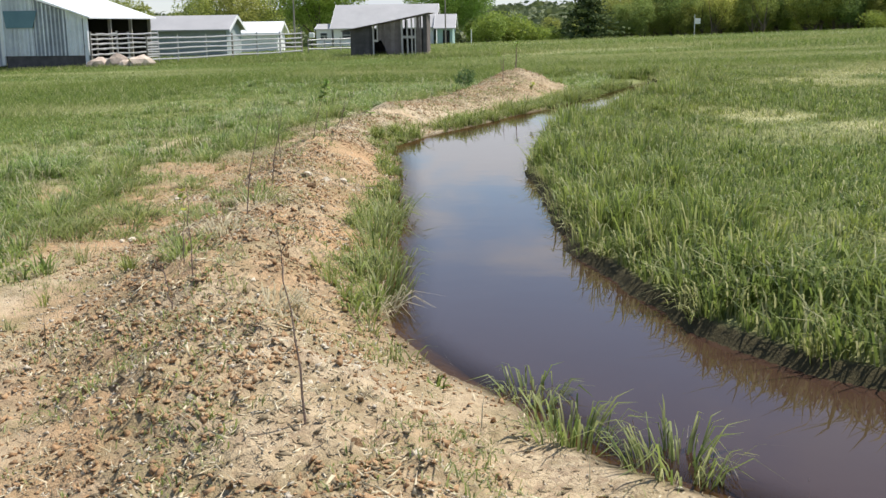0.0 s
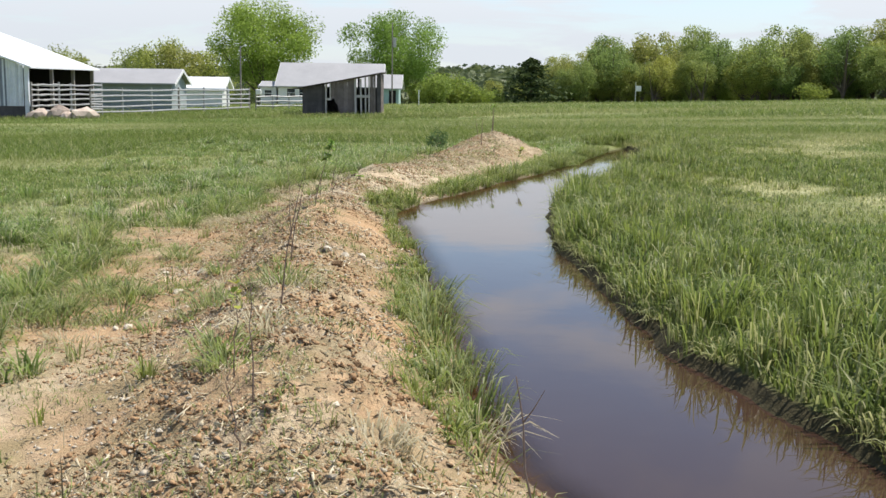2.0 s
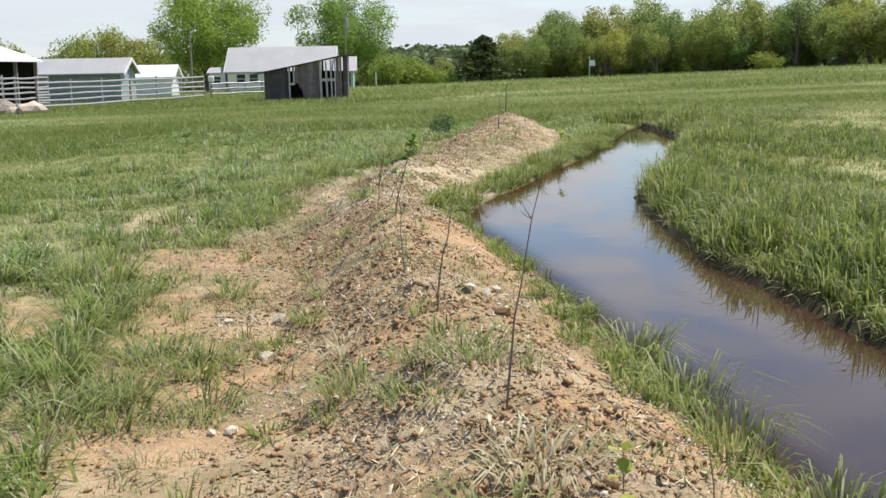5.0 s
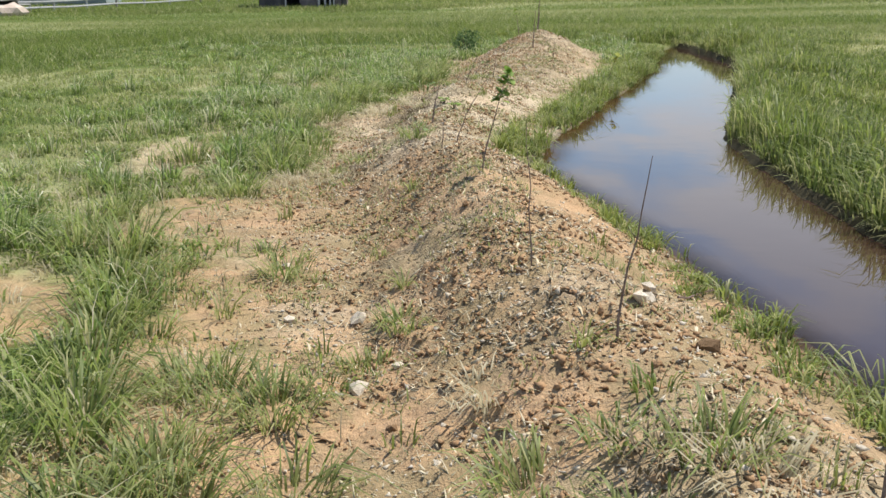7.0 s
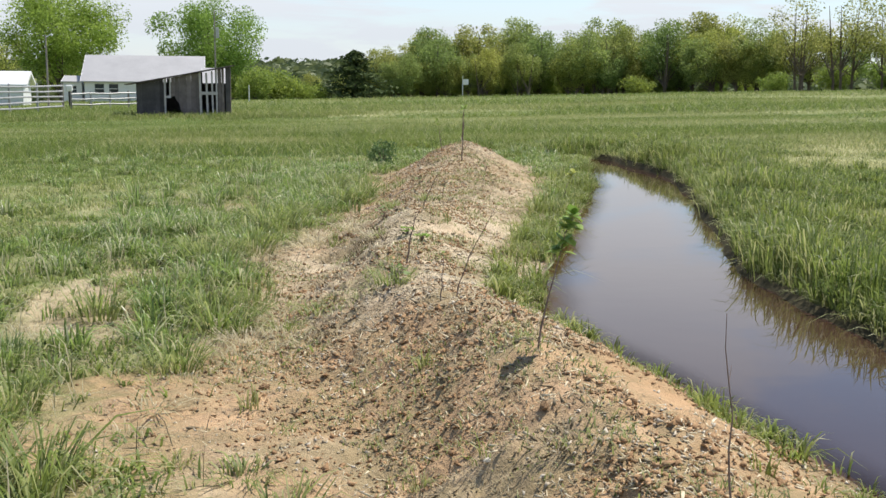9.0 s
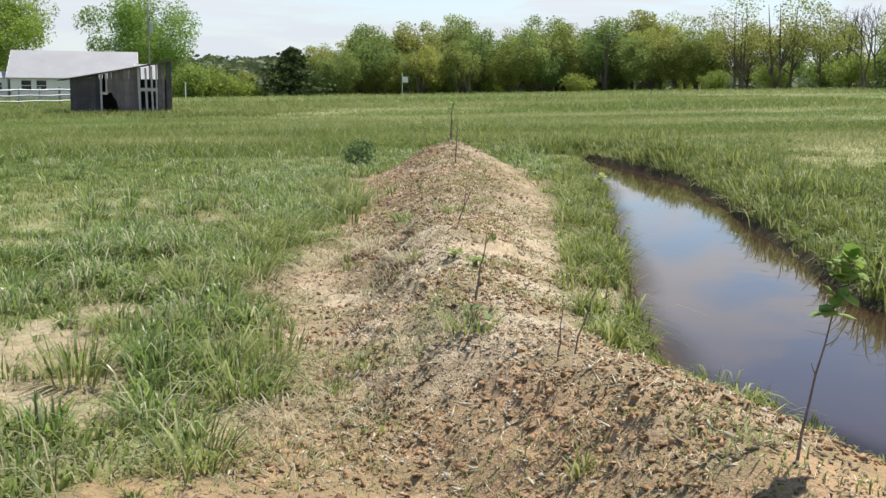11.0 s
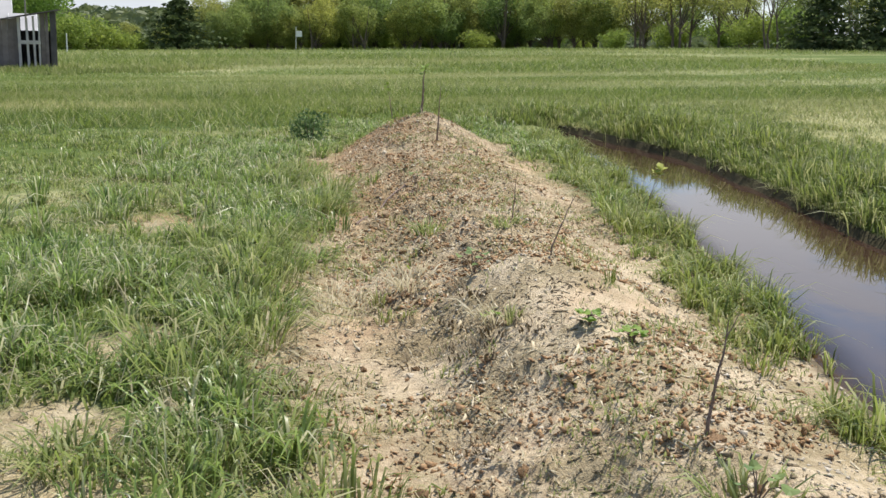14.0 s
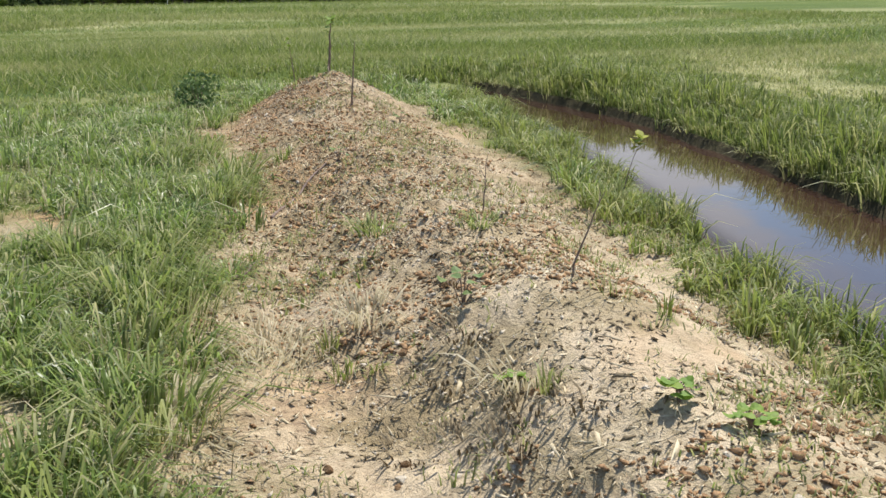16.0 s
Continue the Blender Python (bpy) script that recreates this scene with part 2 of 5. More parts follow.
LEAF_YELLOW = leaf_material("yellow_leaf", (0.20, 0.25, 0.03), (0.36, 0.38, 0.07))
LEAF_WEED = leaf_material("weed_leaf", (0.065, 0.115, 0.038), (0.18, 0.25, 0.09))
METAL_ROOF = plain("white_metal_roof", (0.74, 0.75, 0.76), (0.82, 0.83, 0.84), 0.7, 0.45, 0.4)
GREY_ROOF = plain("grey_metal_roof", (0.34, 0.335, 0.335), (0.42, 0.41, 0.41), 0.6, 0.6, 0.4)
SIDING_LIGHT = plain("pale_metal_sheet", (0.60, 0.63, 0.67), (0.82, 0.84, 0.86), 1.5, 0.45, 0.4, per_object=0.25)
SIDING_DARK = plain("weathered_metal_sheet", (0.24, 0.26, 0.30), (0.42, 0.45, 0.50), 1.5, 0.6, 0.4, per_object=0.3)
TEAL = plain("teal_board", (0.12, 0.21, 0.25), (0.16, 0.26, 0.30), 1.2, 0.7)
WHITE_PAINT = plain("white_paint", (0.70, 0.70, 0.68), (0.80, 0.80, 0.78), 1.5, 0.7)
GREY_WALL = plain("grey_green_wall", (0.28, 0.32, 0.32), (0.37, 0.41, 0.41), 1.2, 0.8)
PALE_GREEN = plain("pale_green_paint", (0.32, 0.45, 0.42), (0.38, 0.52, 0.48), 1.5, 0.7)
OLD_WOOD = plain("weathered_board", (0.135, 0.112, 0.104), (0.27, 0.23, 0.21), 2.0, 0.9, 0.15, bump=0.4, per_object=0.25)
DARK_WOOD = plain("dark_board", (0.065, 0.060, 0.060), (0.125, 0.115, 0.112), 2.0, 0.9, 0.15, per_object=0.4)
PALE_WOOD = plain("bleached_board", (0.42, 0.39, 0.36), (0.62, 0.58, 0.54), 4.0, 0.85, 0.2, bump=0.3)
RAIL_STEEL = plain("galvanised_rail", (0.36, 0.35, 0.34), (0.52, 0.51, 0.50), 3.0, 0.55, 0.5, metal=0.3)
DARK_VOID = plain("dark_interior", (0.02, 0.018, 0.016), (0.035, 0.03, 0.028), 1.0, 0.95)
GLASS_DARK = plain("window_glass", (0.03, 0.035, 0.04), (0.05, 0.055, 0.06), 1.0, 0.08, 0.6)
BOULDER = plain("tan_boulder", (0.38, 0.30, 0.24), (0.60, 0.50, 0.41), 2.5, 0.9, bump=0.5, per_object=0.3)
POLE_WOOD = plain("utility_pole", (0.24, 0.21, 0.18), (0.36, 0.32, 0.28), 2.0, 0.85)


# ---- shape of the land ----
def lattice(ix, iy, seed):
    h = (ix.astype(np.int64) * 374761393 + iy.astype(np.int64) * 668265263 + seed * 1274126177) & 0xFFFFFFFF
    h = ((h ^ (h >> 13)) * 1274126177) & 0xFFFFFFFF
    return ((h ^ (h >> 16)) & 0xFFFF) / 65535.0


def wave(x, y, seed=0):
    """Smooth value noise, 0 to 1."""
    ix, iy = np.floor(x), np.floor(y)
    fx, fy = x - ix, y - iy
    fx, fy = fx * fx * (3 - 2 * fx), fy * fy * (3 - 2 * fy)
    a, b = lattice(ix, iy, seed), lattice(ix + 1, iy, seed)
    c, d = lattice(ix, iy + 1, seed), lattice(ix + 1, iy + 1, seed)
    return (a + (b - a) * fx) * (1 - fy) + (c + (d - c) * fx) * fy


def fbm(x, y, size, octaves=4, seed=0, gain=0.5):
    total, amp, norm = 0.0, 1.0, 0.0
    for k in range(octaves):
        f = 2 ** k / size
        total = total + amp * wave(x * f + 17.3 * k, y * f - 9.1 * k, seed + k)
        norm += amp
        amp *= gain
    return total / norm


def smooth(a, b, v):
    t = np.clip((v - a) / (b - a), 0, 1)
    return t * t * (3 - 2 * t)


LEFT_SHORE = [(17.0, -3.2), (12.0, -1.4), (8.0, 0.6), (5.0, 2.3), (3.2, 3.3), (2.0, 4.15), (1.2, 4.9), (0.75, 5.6), (0.32, 6.2), (0.0, 6.8), (-0.10, 7.4), (-0.22, 9.2), (-0.32, 10.4),
              (-0.52, 12.4), (-0.66, 13.8), (-0.80, 15.2), (-0.95, 16.1), (-1.02, 16.9), (-0.80, 17.5), (-0.62, 18.3), (-0.40, 19.0), (-0.12, 19.5), (0.18, 20.2), (0.50, 21.1), (0.85, 22.1), (1.3, 23.2),
              (1.85, 24.5), (2.2, 25.6), (2.75, 26.8), (3.2, 28.4), (4.0, 31.0), (4.5, 32.4)]
RIGHT_SHORE = [(4.95, 33.4), (5.05, 32.4), (4.9, 30.8), (4.82, 28.9), (4.55, 27.5), (4.1, 26.2), (3.48, 24.3), (2.85, 22.6), (2.3, 21.0), (1.75, 19.5), (1.36, 18.4), (1.22, 17.4), (1.12, 16.3),
               (1.02, 15.2), (0.92, 13.8), (1.05, 12.4), (1.10, 11.3), (1.22, 9.3), (1.50, 8.1), (1.86, 6.9), (2.2, 6.3), (2.6, 5.85), (3.4, 5.25), (4.6, 4.5), (6.4, 3.6), (9.0, 2.3), (12.6, 0.6), (17.5, -1.3)]
SHORE = np.array(LEFT_SHORE + RIGHT_SHORE)
RIDGE_Y = [-6, 0, 2.5, 4.4, 6.2, 9.0, 10.9, 12.1, 14.4, 17.8, 20.4, 23.9, 26.5, 29.5, 31.5, 40]
RIDGE_X = [4.2, 1.9, 0.8, -0.05, -0.85, -1.25, -1.5, -1.72, -1.75, -1.88, -1.4, -0.6, 0.1, 0.95, 1.4, 4.0]
CREST_Y = [-6, 0, 2.5, 4.4, 6.2, 7.3, 8.2, 9, 10.9, 12.1, 13.2, 14.4, 15.5, 16.2, 17.8, 19.2, 20.4, 21.3, 22.2, 23.2, 25, 27.3, 28.4, 29.5, 30.2, 31.2]
CREST_Z = [0.42, 0.42, 0.40, 0.37, 0.36, 0.40, 0.36, 0.34, 0.32, 0.28, 0.34, 0.37, 0.37, 0.30, 0.23, 0.30, 0.38, 0.34, 0.33, 0.25, 0.25, 0.30, 0.41, 0.60, 0.48, 0.08]
FOOT_Y = [-6, 4, 8, 10.7, 14, 17.5, 20, 22.5, 25, 29, 34]
FOOT_Z = [0.0, 0.0, -0.03, -0.10, -0.12, -0.16, -0.10, -0.07, -0.04, 0.02, 0.05]
EDGE_Y = [-6, 0, 3.0, 5.5, 8.0, 9.2, 10.4, 12.3, 13.5, 14.8, 15.5, 16.1, 16.8, 18.5, 19.9, 21.4, 22.6, 24.3, 25.4, 28.3, 29, 31, 33]
EDGE_X = [1.2, -0.8, -1.6, -2.35, -2.95, -3.15, -3.6, -3.95, -4.15, -4.3, -4.05, -3.8, -3.35, -3.2, -3.3, -2.98, -2.6, -1.95, -1.3, -1.0, -0.75, 0.0, 1.2]


def shore_distance(x, y):
    """Metres to the water's edge, less than zero over the water."""
    d2, inside = np.full(x.shape, 1e9), np.zeros(x.shape, bool)
    for (x0, y0), (x1, y1) in zip(SHORE, np.roll(SHORE, -1, axis=0)):
        ex, ey = x1 - x0, y1 - y0
        t = np.clip(((x - x0) * ex + (y - y0) * ey) / (ex * ex + ey * ey), 0, 1)
        d2 = np.minimum(d2, (x - x0 - t * ex) ** 2 + (y - y0 - t * ey) ** 2)
        if y0 != y1:
            inside ^= ((y0 > y) != (y1 > y)) & (x < ex * (y - y0) / ey + x0)
    return np.where(inside, -1, 1) * np.sqrt(d2)


def land(x, y):
    """Height, bareness of the soil, wetness and shore distance at places of the plan."""
    x, y = np.asarray(x, float), np.asarray(y, float)
    d = np.full(x.shape, 50.0)
    near = (x > -8) & (x < 20) & (y > -6) & (y < 40)
    d[near] = shore_distance(x[near], y[near])
    d = np.where(near, d + (fbm(x, y, 0.7, 3, 5) - 0.5) * 0.16, d)
    field = np.interp(y, [-50, 0, 20, 45, 70, 100, 118, 150, 220, 420, 520, 900], [0.02, 0.02, 0.06, 0.15, 0.10, -0.08, -0.42, -1.75, -2.4, 4.0, 6.0, 6.0])
    field = field + np.interp(x, [-60, 0, 25, 80], [-1.0, 0, 0.60, 1.62]) + (fbm(x, y, 9, 3, 11) - 0.5) * 0.14
    ridge, top = np.interp(y, RIDGE_Y, RIDGE_X), np.interp(y, CREST_Y, CREST_Z)
    off = x - ridge
    right_side = (x > np.interp(y, [p[1] for p in LEFT_SHORE], [p[0] for p in LEFT_SHORE]) + 0.35) & (y < 33.2)
    foot = np.interp(y, FOOT_Y, FOOT_Z)
    low = smooth(-9.0, -4.5, x) * smooth(-4, 4, y) * smooth(37, 31, y) * np.where(right_side, 0, 1)
    field = field * (1 - low) + (np.where(off < 0, foot, 0.03) + (fbm(x, y, 2.2, 3, 12) - 0.5) * 0.06) * low
    wide = np.where(off < 0, np.interp(y, [6, 9, 11, 20, 25, 29, 31], [1.5, 1.5, 1.15, 1.15, 1.2, 1.35, 1.2]) + 0.3 * (fbm(x * 0, y, 1.5, 2, 3) - 0.5),
                    np.interp(y, [4, 9, 20, 26, 30], [1.0, 1.0, 1.05, 1.5, 1.35]))
    along = np.clip(np.abs(off) / wide, 0, 1)
    peaked = smooth(24.0, 28.0, y)
    bell = (np.cos(along * math.pi / 2) ** np.where(off < 0, 2.2, 1.6) * (1 - peaked) + np.cos(along * math.pi / 2) ** 1.45 * peaked) * smooth(31.4, 30.4, y)
    edge = np.interp(y, EDGE_Y, EDGE_X) + (fbm(x, y, 1.5, 5, 21, 0.75) - 0.5) * 2.2
    soil = smooth(-0.6, 0.4, x - edge) * smooth(31.6, 30.4, y + (fbm(x, y, 1.1, 3, 23) - 0.5) * 1.5) * np.where(right_side & (d > 0), 0, 1)
    soil = np.where(off > 2.6, 0, soil) * (1 - smooth(1.35, 2.0, off + (fbm(x, y, 0.6, 3, 25) - 0.5) * 0.8) * smooth(22.5, 25.5, y))
    ragged = (fbm(x, y, 0.55, 4, 44, 0.65) - 0.5) * 1.8
    patch = np.zeros(x.shape)
    for px, py, sx, sy in [(-4.55, 18.3, 0.6, 1.2), (-4.25, 19.4, 0.4, 0.5), (-3.25, 24.75, 0.6, 0.6), (-3.85, 20.8, 0.4, 0.6), (-4.6, 13.0, 0.5, 0.8), (-3.9, 10.4, 0.5, 0.7)]:
        patch = np.maximum(patch, smooth(1.05, 0.55, np.hypot((x - px) / sx, (y - py) / sy) + ragged))
    soil = np.maximum(soil, patch * 0.85)
    z = field * (1 - bell) + top * bell
    rough = (0.3 + 0.7 * smooth(-1.35, -0.7, off)) * (1 - 0.6 * pan(x, y))
    lumps = (fbm(x, y, 0.5, 3, 31, 0.6) - 0.5) * 0.11 - rough * 0.026 + rough * (smooth(0.50, 0.66, fbm(x, y, 0.17, 3, 37, 0.6)) * 0.036 + smooth(0.55, 0.72, fbm(x, y, 0.09, 2, 39)) * 0.022)
    z = z + soil * lumps * np.where(near, 1, 0)
    rise = np.where(right_side, smooth(0.0, 0.07, d), smooth(-0.05, 0.40, d))
    z = np.where(right_side, (z + 0.10 * smooth(4.0, 0.3, d)) * rise * (0.36 + 0.64 * smooth(0.06, 0.7, d)), z * rise + 0.02 * smooth(0, 0.1, d))
    z = np.where(d < 0.02, np.minimum(z, 0.01) - 0.42 * smooth(0.02, -0.75, d), z)
    wet = np.where(right_side, smooth(0.19, 0.08, d) * 0.92, smooth(0.16, 0.0, d) * 0.6)
    return z, np.clip(soil, 0, 1), wet * near, d


def pale(x, y):
    """Where the pasture is bleached: mown streaks, and worn pale patches past the ditch."""
    streak = smooth(0.50, 0.66, fbm(x * 0.22 + y * 0.05, y, 3.6, 4, 93, 0.6)) * 0.5
    worn = np.zeros(np.shape(x))
    ragged = (fbm(x, y, 1.3, 4, 46, 0.65) - 0.5) * 1.5
    for px, py, sx, sy in [(5.0, 20.0, 1.1, 2.0), (6.4, 17.4, 0.9, 1.6), (8.6, 27.8, 1.8, 2.6), (12.4, 33.5, 3.0, 2.0), (9.8, 31.0, 1.6, 1.6), (2.0, 57.5, 3.0, 2.5), (-4.0, 38.0, 3.0, 1.6)]:
        worn = np.maximum(worn, smooth(1.2, 0.35, np.hypot((x - px) / sx, (y - py) / sy) + ragged))
    thatch = smooth(0.46, 0.62, fbm(x, y, 0.9, 4, 47, 0.6)) * 0.8 * smooth(-8.0, -5.5, x) * smooth(-1.6, -2.6, x) * smooth(6, 9, y) * smooth(30, 26, y)
    return np.clip(np.maximum(np.maximum(streak, worn), thatch), 0, 1)


def clay(x, y):
    """Where redder clay shows in the soil."""
    more = np.interp(y, [4, 8.5, 10, 15, 17, 22.5, 24, 27, 29], [-0.1, -0.04, 0.20, 0.20, -0.04, -0.06, 0.12, 0.10, -0.05])
    slope = np.where(y > 20, smooth(0.5, -0.1, x - np.interp(y, RIDGE_Y, RIDGE_X)), 1)
    return smooth(0.48, 0.72, fbm(x, y, 1.4, 4, 53, 0.6) + more) * 0.85 * slope


def sand(x, y):
    """Where pale sandy soil covers the bank."""
    return smooth(15.0, 18.0, y) * smooth(27.0, 23.0, y) * (0.25 + 0.5 * smooth(0.4, 0.6, fbm(x, y, 1.8, 3, 54)))


def pan(x, y):
    """Where the soil lies in smooth washed pans rather than clods."""
    off = x - np.interp(y, RIDGE_Y, RIDGE_X)
    return smooth(0.54, 0.72, fbm(x, y, 1.5, 3, 57, 0.6) + 0.22 * smooth(-0.7, -1.5, off))


def spread(a, b, step):
    return list(np.arange(a, b, step))


def outward(start, stop, step, growth):
    vals, v = [], start
    while abs(v) < abs(stop):
        v += math.copysign(step, stop)
        step *= growth
        vals.append(v)
    return vals


def sheet(name, xs, ys, z, attrs, mat, keep=None):
    """A grid mesh from numpy arrays, with float attributes on its points."""
    nx, ny = len(xs), len(ys)
    gx, gy = np.meshgrid(xs, ys)
    me = bpy.data.meshes.new(name)
    me.vertices.add(nx * ny)
    me.vertices.foreach_set("co", np.stack([gx, gy, z], -1).astype(np.float32).ravel())
    i = (np.arange(ny - 1)[:, None] * nx + np.arange(nx - 1)[None, :]).ravel()
    quads = np.stack([i, i + 1, i + nx + 1, i + nx], -1)
    fill_faces(me, quads if keep is None else quads[keep.ravel()[quads].any(axis=1)])
    for key, v in attrs.items():
        me.attributes.new(key, "FLOAT", "POINT").data.foreach_set("value", v.astype(np.float32).ravel())
    me.materials.append(mat)
    me.polygons.foreach_set("use_smooth", np.ones(len(me.polygons), bool))
    return new(name, me)


def fill_faces(me, quads, tris=None):
    parts = [quads.ravel()] + ([tris.ravel()] if tris is not None else [])
    loops = np.concatenate(parts).astype(np.int32)
    nq, nt = len(quads), 0 if tris is None else len(tris)
    me.loops.add(len(loops))
    me.loops.foreach_set("vertex_index", loops)
    me.polygons.add(nq + nt)
    start = np.concatenate([np.arange(nq) * 4, nq * 4 + np.arange(nt) * 3]).astype(np.int32)
    me.polygons.foreach_set("loop_start", start)
    me.update(calc_edges=True)
    me.validate()


gx = sorted(set(outward(-4.6, -1500, 0.06, 1.09) + spread(-4.6, 1.6, 0.036) + spread(1.6, 5.6, 0.05) + outward(5.55, 1500, 0.07, 1.09)))
gy = sorted(set(outward(3.0, -400, 0.07, 1.12)) | set(spread(3.0, 26.0, 0.04)) | set(spread(26.0, 34.5, 0.075)) | set(outward(34.45, 1600, 0.07, 1.08)))
GX, GY = np.meshgrid(gx, gy)
gz, gsoil, gwet, gd = land(GX, GY)
ground = tagged(sheet("ground", gx, gy, gz, {"soil": gsoil, "wet": gwet, "pan": pan(GX, GY), "pale": pale(GX, GY), "clay": clay(GX, GY), "sand": sand(GX, GY)}, GROUND), "gently sloping pasture with a bare tan earth bank along a ditch", "ground", kind="structure")

wx, wy = spread(-1.4, 18.0, 0.08), spread(-3.6, 33.8, 0.1)
WX, WY = np.meshgrid(wx, wy)
wd = shore_distance(WX, WY)
water = tagged(sheet("water", wx, wy, WX * 0, {"depth": np.where(WX > np.interp(WY, [q[1] for q in LEFT_SHORE], [q[0] for q in LEFT_SHORE]) + 0.5, 1.0, 0.35 + 0.65 * smooth(0.0, -0.38, wd))}, WATER, wd < 0.25), "still muddy brown water filling a winding ditch", "water", kind="structure")


# ---- building helpers ----
def part(name, bm, mat, parent=None, label=""):
    me = bpy.data.meshes.new(name)
    bm.to_mesh(me)
    bm.free()
    me.materials.append(mat)
    ob = new(name, me)
    if parent is not None:
        ob.parent = parent
    return tagged(ob, label)


def thing(name, place, label, category, group="", turn=0.0):
    ob = new(name)
    ob.matrix_world = pose(*place, 0, 0, turn)
    ob.empty_display_size = 0.2
    return tagged(ob, label, category, group)


def box(bm, x0, x1, y0, y1, z0, z1, bevel=0.0):
    r = bmesh.ops.create_cube(bm, size=1)
    bmesh.ops.transform(bm, matrix=Matrix.LocRotScale(((x0 + x1) / 2, (y0 + y1) / 2, (z0 + z1) / 2), None, (x1 - x0, y1 - y0, z1 - z0)), verts=r["verts"])
    if bevel:
        bmesh.ops.bevel(bm, geom=list({e for v in r["verts"] for e in v.link_edges}), offset=bevel, segments=1, affect="EDGES")
    return bm


def prism(bm, pts, y0, y1):
    """A solid with the outline pts (x, z), from y0 to y1."""
    a = [bm.verts.new((x, y0, z)) for x, z in pts]
    b = [bm.verts.new((x, y1, z)) for x, z in pts]
    bm.faces.new(a)
    bm.faces.new(b[::-1])
    for k in range(len(pts)):
        j = (k + 1) % len(pts)
        bm.faces.new((a[j], a[k], b[k], b[j]))
    bmesh.ops.recalc_face_normals(bm, faces=bm.faces)
    return bm


def tube(bm, pts, radii, sides=6):
    """A tapered round bar through pts."""
    pts = [Vector(p) for p in pts]
    rings = []
    for k, p in enumerate(pts):
        way = (pts[min(k + 1, len(pts) - 1)] - pts[max(k - 1, 0)]).normalized()
        side = way.orthogonal().normalized()
        up = way.cross(side)
        rings.append([bm.verts.new(p + radii[k] * (math.cos(a) * side + math.sin(a) * up)) for a in (2 * math.pi * i / sides for i in range(sides))])
    for r0, r1 in zip(rings, rings[1:]):
        for i in range(sides):
            bm.faces.new((r0[i], r0[(i + 1) % sides], r1[(i + 1) % sides], r1[i]))
    bm.faces.new(rings[0][::-1])
    bm.faces.new(rings[-1])
    return bm


def height(x, y):
    return float(land(np.array([x]), np.array([y]))[0][0])


# ---- trees ----
def leaf_mesh(name, centres, sizes, mat, flat=0.0, seed=0):
    """Many small four-cornered leaves or leaf clumps, each its own island."""
    rng = np.random.default_rng(seed)
    n = len(centres)
    a = rng.normal(size=(n, 3))
    a[:, 2] *= 1 - flat
    a /= np.linalg.norm(a, axis=1)[:, None] + 1e-9
    b = rng.normal(size=(n, 3))
    b -= (a * b).sum(1)[:, None] * a
    b /= np.linalg.norm(b, axis=1)[:, None] + 1e-9
    s = sizes[:, None]
    c = np.stack([centres - a * s, centres - b * s * 0.55 + a * s * 0.1, centres + a * s, centres + b * s * 0.55 + np.cross(a, b) * s * 0.25], 1)
    me = bpy.data.meshes.new(name)
    me.vertices.add(n * 4)
    me.vertices.foreach_set("co", c.astype(np.float32).ravel())
    fill_faces(me, np.arange(n * 4).reshape(n, 4))
    me.materials.append(mat)
    return me


def crown_points(rng, tall, wide, low, count, clumps, drop=0.0):
    """Leaf places in uneven clumps that fill a crown; returns the places and the clump middles."""
    mids = []
    while len(mids) < clumps:
        p = rng.uniform(-1, 1, 3)
        r = np.linalg.norm(p)
        if 0.25 < r < 1 and (p[2] > -0.75):
            k = 1.0 - 0.35 * max(0, -p[2])
            mids.append((p[0] * wide * 0.42 * k, p[1] * wide * 0.42 * k, low + (tall - low) * (0.5 + 0.44 * p[2])))
    mids = np.array(mids)
    size = rng.uniform(0.12, 0.24, clumps) * wide * (26 / clumps) ** 0.25
    which = rng.integers(0, clumps, count)
    d = rng.normal(size=(count, 3))
    d /= np.linalg.norm(d, axis=1)[:, None]
    r = rng.uniform(0.05, 1.0, count) ** 0.42 + np.abs(rng.normal(0, 0.07, count))
    pts = mids[which] + d * (size[which] * r * 0.92)[:, None] * np.array([1, 1, 0.85])
    return pts[pts[:, 2] > low * 0.6], mids


def broad_tree(name, tall, wide, low, leaves, leaf, mat, label, seed, trunks=1, clumps=26):
    rng = np.random.default_rng(seed)
    pts, mids = crown_points(rng, tall, wide, low, leaves, clumps)
    root = thing(name, (0, 0, 0), label, "tree")
    bm = bmesh.new()
    for k in range(trunks):
        sx, sy = (rng.uniform(-1, 1, 2) * wide * 0.22 if trunks > 1 else (0, 0))
        r = tall * 0.022 / math.sqrt(trunks)
        fork = (sx * 1.3, sy * 1.3, low + (tall - low) * 0.3)
        tube(bm, [(sx, sy, -0.3), (sx, sy, low * 0.6), fork, (sx * 1.6, sy * 1.6, tall * 0.82)], [r * 1.3, r, r * 0.8, r * 0.15], 7)
        for m in mids[k::trunks][:9]:
            start = Vector((sx * 1.2, sy * 1.2, low * rng.uniform(0.7, 1.3)))
            mid = start.lerp(Vector(m), 0.55) + Vector((0, 0, -0.05 * tall))
            tube(bm, [start, mid, m], [r * 0.45, r * 0.28, r * 0.08], 5)
    part("trunk", bm, BARK, root)
    crown = new("crown", leaf_mesh("crown", pts, rng.uniform(0.6, 1.3, len(pts)) * leaf, mat, 0.2, seed))
    crown.parent = root
    return root


